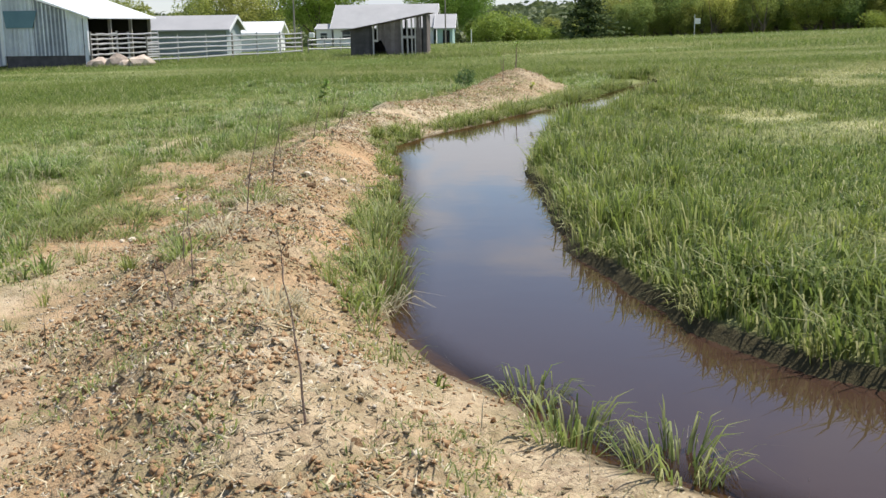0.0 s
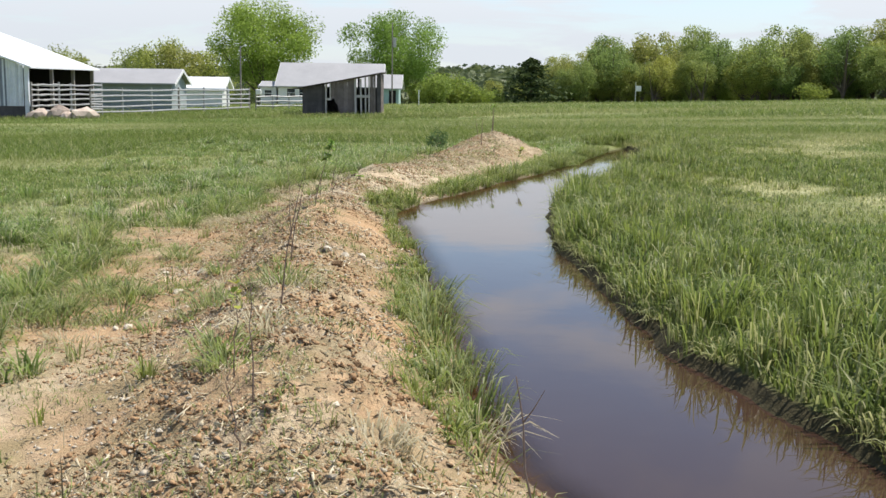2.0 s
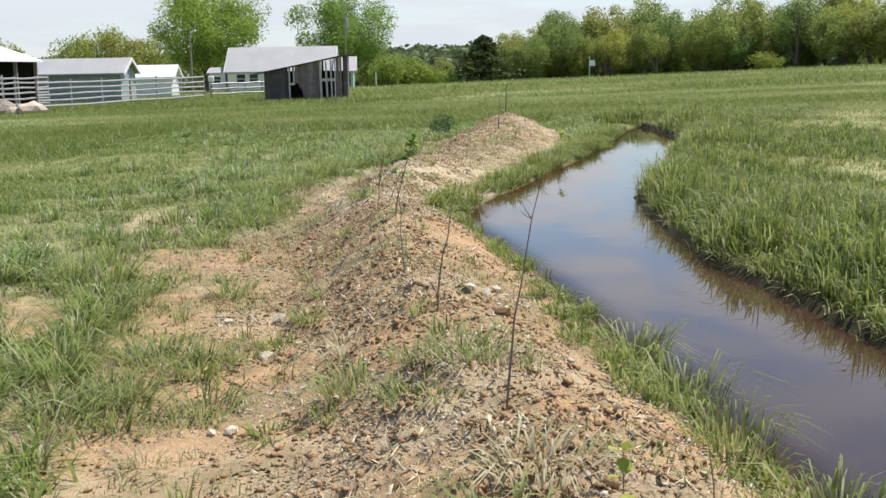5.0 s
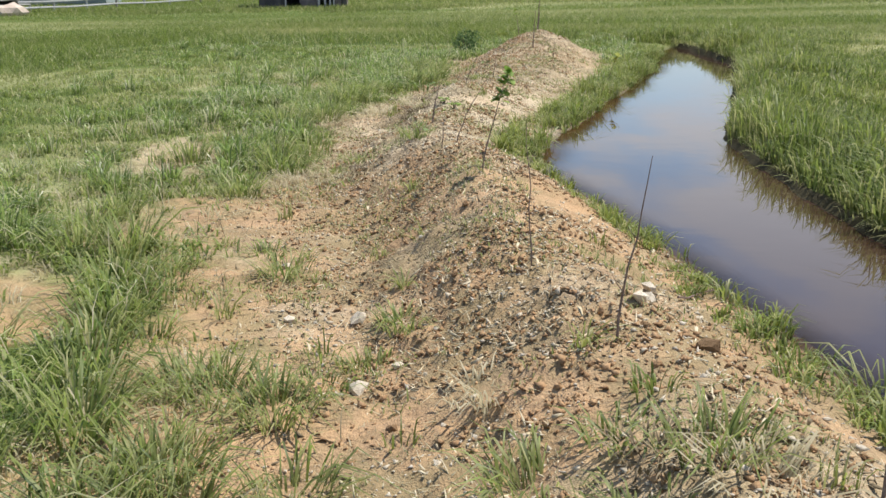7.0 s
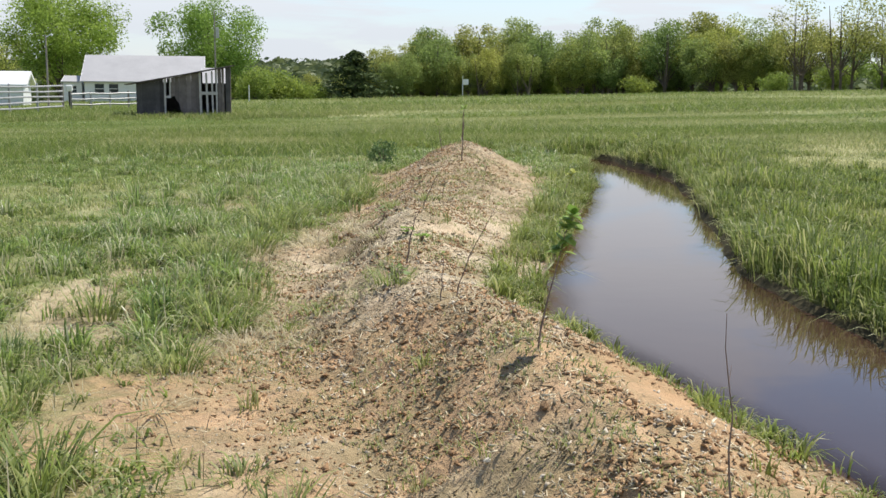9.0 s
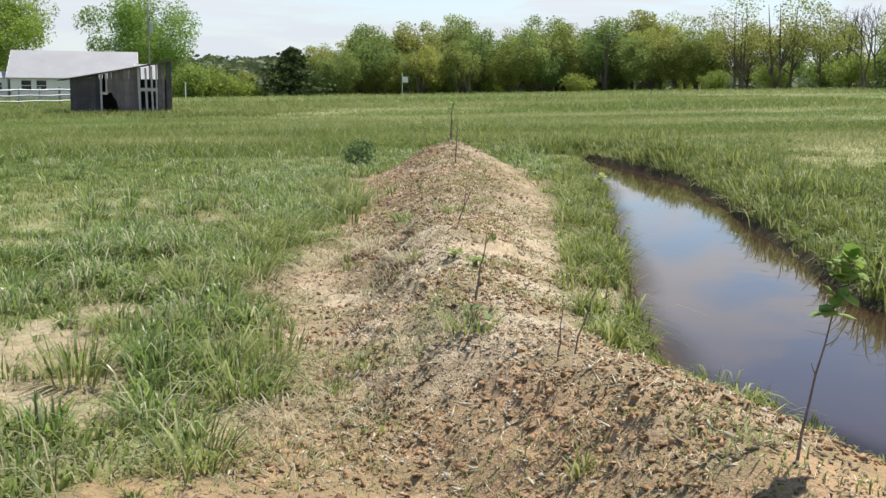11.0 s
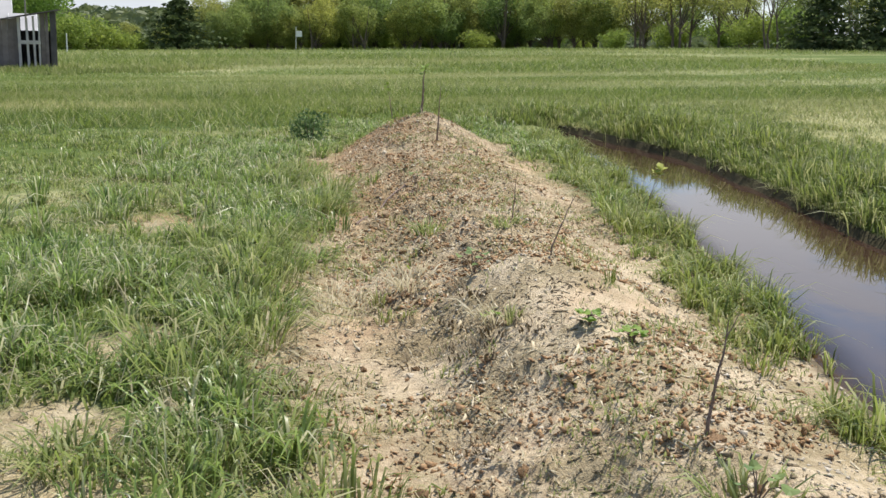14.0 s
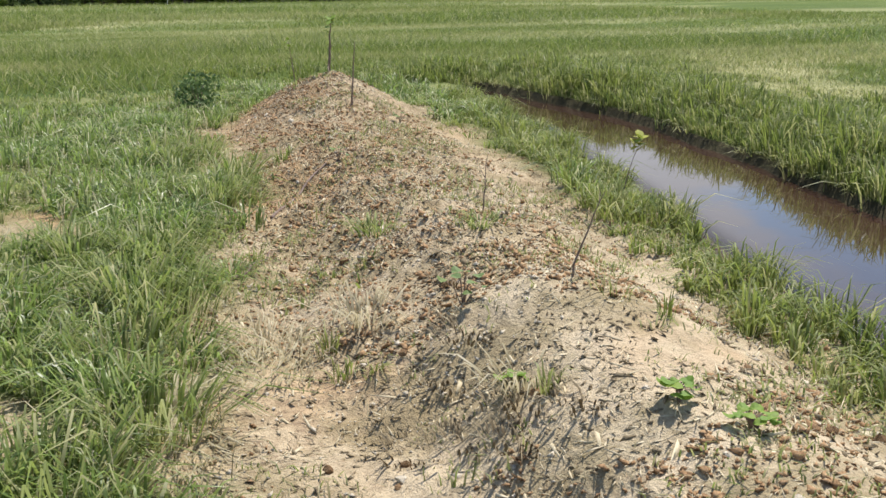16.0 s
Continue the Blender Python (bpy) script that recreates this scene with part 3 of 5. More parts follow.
def cedar_tree(tall, wide, leaves, seed):
    rng = np.random.default_rng(seed)
    root = thing("cedar_tree", (0, 0, 0), "dark green conical cedar at the field's edge", "tree", "cedars at the wood's edge")
    part("trunk", tube(bmesh.new(), [(0, 0, -0.3), (0, 0, tall * 0.5), (0, 0, tall * 0.96)], [tall * 0.02, tall * 0.013, 0.01], 7), BARK, root)
    t = rng.uniform(0, 1, leaves) ** 1.35
    ang = rng.uniform(0, 2 * math.pi, leaves)
    lobes = 0.85 + 0.5 * np.sin(ang * 4 + t * 23) + 0.42 * np.sin(ang * 3 - t * 37) + rng.normal(0, 0.12, leaves)
    r = wide / 2 * (1 - t) ** 0.7 * lobes * rng.uniform(0.35, 1.0, leaves) ** 0.5 + 0.05
    pts = np.stack([r * np.cos(ang), r * np.sin(ang), 0.1 + t * tall * 0.97], -1)
    crown = new("crown", leaf_mesh("crown", pts, rng.uniform(0.5, 1.3, leaves) * tall * 0.031, LEAF_CEDAR, 0.0, seed))
    crown.parent = root
    return root


def bare_tree(tall, seed):
    rng = np.random.default_rng(seed)
    root = thing("bare_tree", (0, 0, 0), "leafless grey tree with thin upright branches", "tree")
    bm = bmesh.new()

    def grow(p, way, length, r, depth):
        q = p + way * length
        tube(bm, [p, (p + q) / 2 + Vector(rng.normal(size=3)) * length * 0.04, q], [r, r * 0.8, r * 0.55], 5)
        if depth:
            for k in range(3):
                w = (way + Vector(rng.normal(size=3)) * 0.42 + Vector((0, 0, 0.15))).normalized()
                grow(q, w, length * rng.uniform(0.5, 0.8), r * 0.55, depth - 1)
    for k in range(3):
        grow(Vector((k * 0.5 - 0.5, rng.uniform(-0.4, 0.4), -0.3)), Vector((rng.uniform(-0.15, 0.15), rng.uniform(-0.15, 0.15), 1)).normalized(), tall * 0.38, 0.11, 4)
    part("trunk", bm, BARK, root)
    return root


def place(source, x, y, scale=1.0, turn=0.0, first=False, group="", sink=0.0):
    m = pose(x, y, height(x, y) - sink, 0, 0, turn) @ Matrix.Scale(scale, 4)
    if first:
        source.matrix_basis = m
        return tagged(source, group=group)
    made = copy_thing(source, pose(x, y, height(x, y) - sink, 0, 0, turn))
    made.scale = (scale,) * 3
    return tagged(made, group=group)


maple = broad_tree("maple_tree", 12.6, 15.0, 1.6, 30000, 0.135, LEAF_MAPLE, "large round maple in fresh bright green leaf behind the farmyard", 3, clumps=80)
place(maple, -21.6, 130, 1.0, 0, True, "maples behind the house")
maple2 = broad_tree("maple_tree", 12.0, 13.5, 1.6, 26000, 0.135, LEAF_MAPLE, "spreading maple in fresh green leaf beside the house", 8, clumps=70)
place(maple2, -6.4, 134, 1.0, 0, True, "maples behind the house")

WOOD = [broad_tree("woodland_tree", 9.8, 8.2, 1.5, 10000, 0.13, LEAF_WOOD, "broadleaf tree in spring leaf at the wood's edge", 20 + k, 1 + (k % 2), 60) for k in range(5)]
rng = random.Random(4)
row = []
for k in range(34):
    x = 9.5 + k * 1.62
    y = 152 - 0.0028 * max(0, x - 25) ** 2 - 12 * max(0, (x - 50) / 14) ** 1.5
    row.append((x + rng.uniform(-1, 1), y + rng.uniform(-2, 4), rng.uniform(0.62, 1.16) * (0.72 if x < 22 else 0.88 if x < 33 else 1.0)))
    if k % 2 == 0:
        row.append((x + rng.uniform(-2, 2), y + rng.uniform(7, 12), rng.uniform(0.95, 1.3) * (0.66 if x < 22 else 0.97)))
row = [p for p in row if p[0] > 14.6]
row += [(56, 142, 0.8), (60, 140, 0.85), (64, 138, 0.8), (68, 136, 0.9), (72, 133, 0.85), (77, 130, 0.9), (80, 122, 1.0), (82, 112, 1.0)]
used = [False] * 5
for k, (x, y, s) in enumerate(row):
    j = k % 5
    place(WOOD[j], x, y, s, rng.uniform(0, 360), not used[j], "trees of the wood", 0.2)
    used[j] = True

open_tree = broad_tree("open_tree", 10.2, 8.6, 1.7, 3600, 0.13, LEAF_WOOD, "tall thinly leafed tree with sky showing between its limbs", 51, 3, 40)
place(open_tree, 58.0, 120, 1.05, 0, True, "thin trees past the wood")
place(open_tree, 63.0, 119, 1.1, 130, False, "thin trees past the wood")
place(open_tree, 67.5, 118, 1.0, 240, False, "thin trees past the wood")
bush = broad_tree("field_bush", 3.2, 5.0, 0.15, 3600, 0.12, LEAF_BUSH, "low leafy bush along the edge of the field", 61, 1, 36)
first = True
for x, y, s in [(47, 141, 0.9), (58, 126, 0.8), (65, 125, 1.1), (70, 122, 1.2), (73, 116, 1.2), (66, 104, 1.3), (62, 106, 1.1),
                (6.6, 146, 0.8), (4.2, 140, 0.85), (0.6, 138, 1.35), (-2.0, 136, 1.3), (1.6, 145, 1.3), (-1.5, 128, 1.1)]:
    place(bush, x, y, s, rng.uniform(0, 360), first, "bushes along the field")
    first = False
for k in range(26):
    x = 15 + k * 2.0 + rng.uniform(-0.8, 0.8)
    made = place(bush, x, 157 - 0.0028 * max(0, x - 25) ** 2 - 12 * max(0, (x - 50) / 14) ** 1.5 + rng.uniform(-1.5, 1.5), 0.8, rng.uniform(0, 360), False, "undergrowth of the wood", 0.3)
    made.scale = (rng.uniform(0.6, 0.9), rng.uniform(0.6, 0.9), rng.uniform(0.55, 1.1))
    tagged(made, "shaded undergrowth beneath the trees of the wood")
cedar = cedar_tree(6.4, 5.4, 4200, 71)
place(cedar, 11.4, 147, 1.08, 0, True).scale = (1.75, 1.5, 1.05)
for x, y, s, a in [(61.8, 95, 1.0, 100), (67.4, 93, 1.12, 220), (72.5, 90, 1.25, 20)]:
    made = place(cedar, x, y, s, a)
    made.scale = (s * 1.3, s * 1.25, s * 0.95)
bare = bare_tree(7.6, 81)
place(bare, 57.8, 97, 1.1, 0, True, "leafless trees")
place(bare, 64.4, 97, 1.12, 80, False, "leafless trees")
small = broad_tree("yard_tree", 7.5, 6.5, 0.8, 6000, 0.13, LEAF_WOOD, "leafy tree behind the grey barn", 91, 1, 24)
first = True
for x, y, s in [(-41, 145, 1.15), (-36, 138, 1.2), (-32.5, 135, 1.1), (-29.5, 140, 1.15), (-45, 150, 0.8), (-51, 150, 1.2), (-11, 145, 0.8), (-57, 140, 1.0), (-24, 145, 1.0), (-4, 160, 0.6), (2.5, 166, 0.55), (7.5, 172, 0.6), (12, 168, 0.6), (16, 172, 0.7)]:
    place(small, x, y, s, rng.uniform(0, 360), first, "trees behind the farmyard")
    first = False


def far_woods():
    rng = np.random.default_rng(5)
    n = 42000
    x, y = rng.uniform(-140, 230, n), 215 + 300 * rng.uniform(0, 1, n) ** 1.3
    z = land(x, y)[0] + 4.5 * fbm(x, y, 14, 2, 7) * rng.uniform(0.2, 1.2, n)
    me = leaf_mesh("far_woods", np.stack([x, y, z], -1), rng.uniform(1.0, 1.8, n), LEAF_FAR, 0.7, 9)
    tagged(new("far_woods", me), "distant wooded hillside beyond the field", "woods", kind="stuff")


far_woods()


# ---- farmyard ----
def ribbed_sheet(parent, x0, x1, y, z0, top0, top1, mat, label=""):
    """One upright ribbed metal sheet; its top edge runs from top0 to top1."""
    bm = bmesh.new()
    n = 6
    prof = []
    for k in range(n * 2 + 1):
        prof.append((x0 + (x1 - x0) * k / (n * 2), -0.03 if k % 4 in (1, 2) else 0.0))
    rows = [[bm.verts.new((x, y + d + back, z)) for x, d, z in side] for back in (0.0, 0.012)
            for side in ([(x, d, z0) for x, d in prof], [(x, d, top0 + (top1 - top0) * (x - x0) / (x1 - x0)) for x, d in prof])]
    lo, hi, lo_back, hi_back = rows
    for k in range(len(prof) - 1):
        bm.faces.new((lo[k], lo[k + 1], hi[k + 1], hi[k]))
        bm.faces.new((hi_back[k], hi_back[k + 1], lo_back[k + 1], lo_back[k]))
        bm.faces.new((hi[k], hi[k + 1], hi_back[k + 1], hi_back[k]))
        bm.faces.new((lo[k + 1], lo[k], lo_back[k], lo_back[k + 1]))
    return part("metal_sheet", bm, mat, parent, label)


def barn():
    g = -0.05
    root = thing("metal_barn", (-20.9, 56.0, 0.0), "pale ribbed metal barn with white roof and open bay", "barn")
    slope, eave, half = 0.36, 2.38, 7.2
    for k in range(13):
        x0 = -0.25 - k * 0.86
        x1 = x0 - 0.85
        dark = k in (5, 6, 7, 8, 9, 10, 11, 12)
        if k == 0:
            dark = False
        top = lambda x: eave - 0.06 + slope * min(-x, 2 * half + x)
        front, base = (-0.03, 0.42) if k < 5 else (0.14, -0.1)
        ribbed_sheet(root, x1, x0, front, base, top(x1), top(x0), SIDING_DARK if dark or k in (1, 2) else SIDING_LIGHT)
        for j in range(4):
            xr = x1 + 0.85 * (j + 0.5) / 4
            part("rib", box(bmesh.new(), xr - 0.035, xr + 0.035, front - 0.055, front - 0.031, base, top(xr) - 0.05), SIDING_DARK if dark and j % 2 else SIDING_LIGHT, root)
    part("corner_post", box(bmesh.new(), -0.2, 0.0, -0.06, 0.14, g, eave, 0.01), SIDING_LIGHT, root)
    part("door_post", box(bmesh.new(), -4.62, -4.46, -0.1, 0.1, g, 3.9, 0.01), WHITE_PAINT, root)
    part("sill_beam", box(bmesh.new(), -4.4, 0.0, 0.0, 0.15, -0.35, 0.415), DARK_WOOD, root)
    bm = bmesh.new()
    prism(bm, [(-4.35, 2.72), (-2.55, 2.72), (-2.85, 1.85), (-4.25, 1.85)], -0.13, -0.085)
    part("window_board", bm, TEAL, root, "teal board over a window")
    bm = bmesh.new()
    prism(bm, [(-half * 2 - 0.3, eave - 0.1), (-half, eave + slope * half), (0.28, eave - 0.1), (0.28, eave - 0.02), (-half, eave + slope * half + 0.09), (-half * 2 - 0.3, eave - 0.02)], -0.35, 10.4)
    part("roof", bm, METAL_ROOF, root, "bright white sheet-metal roof")
    bm = bmesh.new()
    box(bm, -14.3, -0.1, 10.0, 10.15, g, eave)
    box(bm, -14.3, -14.2, 0.2, 10.0, g, eave)
    box(bm, -6.0, -5.9, 0.3, 9.9, g, eave)
    part("inner_wall", bm, DARK_VOID, root)
    for y in (3.4, 6.7, 10.0):
        part("bay_post", box(bmesh.new(), -0.15, 0.02, y - 0.08, y + 0.08, g, eave - 0.02, 0.01), POLE_WOOD, root)


def rails(name, a, b, zs, posts, tall, label, group=""):
    """A length of pipe fence from a to b: posts with level rails between them."""
    root = thing(name, (a[0], a[1], height(*a)), label, "fence", group)
    dx, dy = b[0] - a[0], b[1] - a[1]
    drop = height(*b) - height(*a)
    for k in range(posts + 1):
        f = k / posts
        tube_ob = tube(bmesh.new(), [(dx * f, dy * f, drop * f - 0.3), (dx * f, dy * f, drop * f + tall)], [0.06, 0.055], 8)
        part("post", tube_ob, RAIL_STEEL if k % 3 else POLE_WOOD, root)
    for z in zs:
        n = 8
        pts = [(dx * k / n, dy * k / n - 0.05, drop * k / n + z + 0.02 * math.sin(k * 1.7 + z * 5)) for k in range(n + 1)]
        part("rail", tube(bmesh.new(), pts, [0.048] * (n + 1), 6), RAIL_STEEL, root)
    return root


def gabled_hut(name, x0, x1, y0, y1, eave, ridge, wall, roof, label, windows=(), overhang=0.3, doors=()):
    """A small building with its ridge along x. windows and doors: (x from, x to, z from, z to) on the side that faces -y."""
    xm, g = (x0 + x1) / 2, min(height(x0, y0), height(x1, y0), height(x0, y1), height(x1, y1)) - 0.15
    root = thing(name, (x0, y0, g), label, "house" if "house" in name else "barn")
    w, d, e, r = x1 - x0, y1 - y0, eave - g, ridge - g
    cuts = sorted(list(windows) + list(doors))
    bm, at = bmesh.new(), 0.0
    for a, b, c, t in cuts:
        box(bm, at, a, 0, 0.15, 0, e)
        if c - g > 0.01 and (a, b, c, t) in windows:
            box(bm, a, b, 0, 0.15, 0, c - g)
        box(bm, a, b, 0, 0.15, t - g, e)
        at = b
    box(bm, at, w, 0, 0.15, 0, e)
    box(bm, 0, w, d - 0.15, d, 0, e)
    for x in (0.0, w - 0.15):
        f = [bm.verts.new((x + k, y, z)) for k in (0, 0.15) for y, z in ((0.15, 0), (d - 0.15, 0), (d - 0.15, e), (d / 2, r - 0.05), (0.15, e))]
        bm.faces.new(f[:5]); bm.faces.new(f[5:][::-1])
        for k in range(5):
            j = (k + 1) % 5
            bm.faces.new((f[j], f[k], f[k + 5], f[j + 5]))
    bmesh.ops.recalc_face_normals(bm, faces=bm.faces)
    part("wall", bm, wall, root)
    bm = bmesh.new()
    o = overhang
    s = (r - e) / (d / 2)
    for side in (0, 1):
        pts = [(-o, e - s * o), (d / 2, r), (d / 2, r + 0.09), (-o, e - s * o + 0.09)]
        if side:
            pts = [(d - y, z) for y, z in pts][::-1]
        va = [bm.verts.new((-o, y, z)) for y, z in pts]
        vb = [bm.verts.new((w + o, y, z)) for y, z in pts]
        bm.faces.new(va[::-1]); bm.faces.new(vb)
        for k in range(4):
            j = (k + 1) % 4
            bm.faces.new((va[k], va[j], vb[j], vb[k]))
    bmesh.ops.recalc_face_normals(bm, faces=bm.faces)
    part("roof", bm, roof, root)
    for x in (-o - 0.03, w + o):
        bm = bmesh.new()
        for side in (0, 1):
            pts = [(-o - 0.02, e - s * o - 0.12), (d / 2, r - 0.12), (d / 2, r + 0.1), (-o - 0.02, e - s * o + 0.1)]
            if side:
                pts = [(d - y, z) for y, z in pts]
            va = [bm.verts.new((x, y, z)) for y, z in pts]
            vb = [bm.verts.new((x + 0.03, y, z)) for y, z in pts]
            bm.faces.new(va); bm.faces.new(vb[::-1])
            for k in range(4):
                j = (k + 1) % 4
                bm.faces.new((va[j], va[k], vb[k], vb[j]))
        bmesh.ops.recalc_face_normals(bm, faces=bm.faces)
        part("barge_board", bm, WHITE_PAINT, root)
    for a, b, c, t in windows:
        win = part("window", box(bmesh.new(), a + 0.06, b - 0.06, 0.06, 0.09, c - g + 0.06, t - g - 0.06), GLASS_DARK, root)
        bm = bmesh.new()
        box(bm, a, b, -0.02, 0.12, c - g, c - g + 0.06)
        box(bm, a, b, -0.02, 0.12, t - g - 0.06, t - g)
        box(bm, a, a + 0.06, -0.02, 0.12, c - g + 0.06, t - g - 0.06)
        box(bm, b - 0.06, b, -0.02, 0.12, c - g + 0.06, t - g - 0.06)
        box(bm, a + 0.06, b - 0.06, 0.03, 0.055, (c + t) / 2 - g - 0.025, (c + t) / 2 - g + 0.025)
        part("window_frame", bm, WHITE_PAINT, win)
    for a, b, c, t in doors:
        part("door", box(bmesh.new(), a + 0.03, b - 0.03, 0.05, 0.1, 0.02, t - g - 0.02), DARK_VOID, root)
    return root


def old_shed():
    g = 0.02
    root = thing("board_shed", (-7.75, 59.6, g), "tumbledown grey board shed with a sloping roof and gaping boards", "shed")
    w, d, low, high = 4.12, 2.6, 1.50, 2.28
    rise = lambda x: low + (high - low) * x / w
    r = random.Random(6)
    bm = bmesh.new()
    box(bm, 0.05, w - 0.05, d - 0.06, d, 0, low)
    part("back_wall", bm, DARK_WOOD, root)
    for x in (0.0, 1.18, 2.72, w - 0.1):
        part("frame_post", box(bmesh.new(), x, x + 0.1, 0.03, 0.13, 0, rise(x)), DARK_WOOD, root)
        part("frame_post", box(bmesh.new(), x, x + 0.1, d - 0.18, d - 0.07, 0, rise(x)), DARK_WOOD, root)

    def board(x0, x1, z0, z1, mat, y=0.0, lean=0.0, torn=0.0):
        top0, top1 = (rise(x0) - 0.03, rise(x1) - 0.03) if z1 is None else (z1, z1)
        pts = [(x0, z0 + torn), (x0 + (x1 - x0) * 0.4, z0 + torn * 0.3), (x1, z0), (x1 + lean, top1), (x0 + lean, top0)]
        part("board", prism(bmesh.new(), pts, y, y + 0.024), mat, root)

    x = 0.0
    while x < 1.1:                                   # close dark boarding
        wd = r.uniform(0.17, 0.24)
        board(x, min(x + wd, 1.16) - 0.004, r.uniform(0, 0.06), None, DARK_WOOD, 0.02)
        x += wd
    for a, b, z0, torn in [(1.50, 1.66, 0.95, -0.10), (1.665, 1.84, 0.62, 0.30), (1.845, 1.98, 0.20, 0.40)]:
        board(a, b, z0, None, OLD_WOOD, 0.0, 0.012, torn)   # broken off over the doorway
    x = 1.985
    while x < 2.66:
        wd = r.uniform(0.15, 0.22)
        board(x, min(x + wd, 2.74) - 0.004, r.uniform(0, 0.05), None, OLD_WOOD, 0.0, r.uniform(-0.01, 0.01))
        x += wd
    for a, b, top, lean in [(2.755, 2.86, None, -0.03), (3.06, 3.15, 1.98, -0.04), (3.30, 3.38, 2.06, -0.03), (3.48, 3.55, None, 0.0)]:
        board(a, b, 0.05, top, PALE_WOOD, -0.03, lean)
    board(2.76, 3.56, 1.00, 1.14, PALE_WOOD, -0.058)
    board(3.58, 3.74, 0.0, None, OLD_WOOD, 0.0, -0.015)
    board(3.75, 3.86, 0.0, None, OLD_WOOD, 0.0, -0.01)
    board(3.92, 4.12, 0.0, None, DARK_WOOD, 0.0)
    board(1.19, 1.27, 0.0, None, PALE_WOOD, -0.03)
    board(1.42, 1.49, 0.86, None, PALE_WOOD, -0.03)
    board(1.19, 1.49, 0.84, 0.95, PALE_WOOD, -0.058)
    for k in range(14):
        y = 0.05 + k * 0.18
        part("side_board", box(bmesh.new(), -0.03, -0.005, y, y + 0.17, 0, low - 0.02), DARK_WOOD, root)
        part("side_board", box(bmesh.new(), w + 0.005, w + 0.03, y, y + 0.16, 0, high - 0.05), OLD_WOOD, root)
    for k in range(4):
        y0 = -0.3 + k * 0.8
        bm = bmesh.new()
        prism(bm, [(-0.5, rise(-0.5)), (w + 0.1, rise(w + 0.1)), (w + 0.14 + 0.05 * k, rise(w + 0.12) + 0.05), (1.9, rise(1.9) + 0.03 + 0.01 * k), (-0.5 - 0.04 * k, rise(-0.5) + 0.045)], y0, y0 + 0.79)
        part("roof_sheet", bm, OLD_WOOD, root)


barn()
old_shed()
rails("pipe_gate", (-20.7, 55.8), (-19.9, 57.4), (0.35, 0.62, 0.9, 1.15, 1.4, 1.65), 1, 1.8, "galvanised pipe gate across the open bay of the barn")
rails("bay_fence", (-20.9, 57.2), (-18.8, 60.8), (0.35, 0.62, 0.9, 1.15, 1.4, 1.62), 2, 1.75, "pipe fence panel in front of the open barn bay")
rails("yard_fence", (-18.5, 58.0), (-12.8, 72.0), (0.22, 0.5, 0.78, 1.06, 1.34), 6, 1.5, "long galvanised pipe fence round the farmyard")
rails("yard_fence", (-12.4, 72.2), (-8.6, 75.5), (0.3, 0.6, 0.9), 4, 1.05, "low weathered fence between yard and shed")
gabled_hut("grey_barn", -23.0, -17.8, 72.0, 76.0, 1.62, 2.44, GREY_WALL, GREY_ROOF, "low grey-walled barn with a grey metal roof")
gabled_hut("white_shed", -21.0, -18.0, 89.0, 92.0, 1.25, 2.02, WHITE_PAINT, METAL_ROOF, "small white shed with a white metal roof")
gabled_hut("farmhouse", -16.4, -6.5, 108.0, 116.0, 1.45, 3.62, WHITE_PAINT, GREY_ROOF, "low white farmhouse under a pale grey roof",
           windows=[(0.8, 1.7, 0.25, 1.2), (2.0, 2.9, 0.25, 1.2), (6.6, 7.6, 0.25, 1.15)])
gabled_hut("house_annex", -18.3, -16.75, 109.0, 113.0, 1.28, 1.75, WHITE_PAINT, GREY_ROOF, "white annex with one window beside the farmhouse", windows=[(0.35, 1.15, 0.3, 1.0)], overhang=0.15)
gabled_hut("house_porch", -6.1, -4.6, 107.0, 112.0, 1.35, 2.55, PALE_GREEN, GREY_ROOF, "pale green porch wing with a grey roof", doors=[(0.55, 1.25, -0.5, 1.1)])


def pole(x, y, tall, label, lamp):
    root = thing("utility_pole", (x, y, height(x, y)), label, "pole")
    part("shaft", tube(bmesh.new(), [(0, 0, -0.4), (0, 0, tall)], [0.075, 0.05], 10), POLE_WOOD, root)
    bm = bmesh.new()
    if lamp:
        tube(bm, [(0, 0, tall - 0.15), (0.35, -0.1, tall + 0.05)], [0.03, 0.03], 6)
        bmesh.ops.create_uvsphere(bm, u_segments=8, v_segments=6, radius=0.08, matrix=Matrix.Translation((0.4, -0.1, tall)))
        part("lamp_head", bm, WHITE_PAINT, root)
    else:
        box(bm, 0.08, 0.36, -0.12, 0.12, tall - 2.3, tall - 1.4, 0.02)
        part("transformer", bm, RAIL_STEEL, root)


pole(-5.1, 104.0, 7.6, "tall wooden utility pole with a grey transformer", False)
pole(-15.2, 82.0, 4.55, "yard pole with a pale lamp head", True)


def marker(x, y, tall, board):
    root = thing("field_marker", (x, y, height(x, y)), "thin white marker post at the field's edge", "post")
    part("stake", tube(bmesh.new(), [(0, 0, -0.2), (0, 0, tall)], [0.045, 0.04], 6), WHITE_PAINT, root)
    if board:
        part("board", box(bmesh.new(), 0.05, 0.75, -0.02, 0.02, tall - 1.2, tall - 0.5, 0.01), WHITE_PAINT, root)


marker(25.2, 146.0, 3.3, True)
marker(-2.4, 96.0, 1.3, False)


def post_box():
    root = thing("yard_box", (-13.9, 82.0, height(-13.9, 82.0)), "white box on a dark post in the farmyard", "box")
    part("post", box(bmesh.new(), -0.06, 0.06, -0.06, 0.06, -0.2, 1.0, 0.01), DARK_WOOD, root)
    part("case", box(bmesh.new(), -0.2, 0.2, -0.15, 0.15, 1.0, 1.4, 0.05), WHITE_PAINT, root)


post_box()


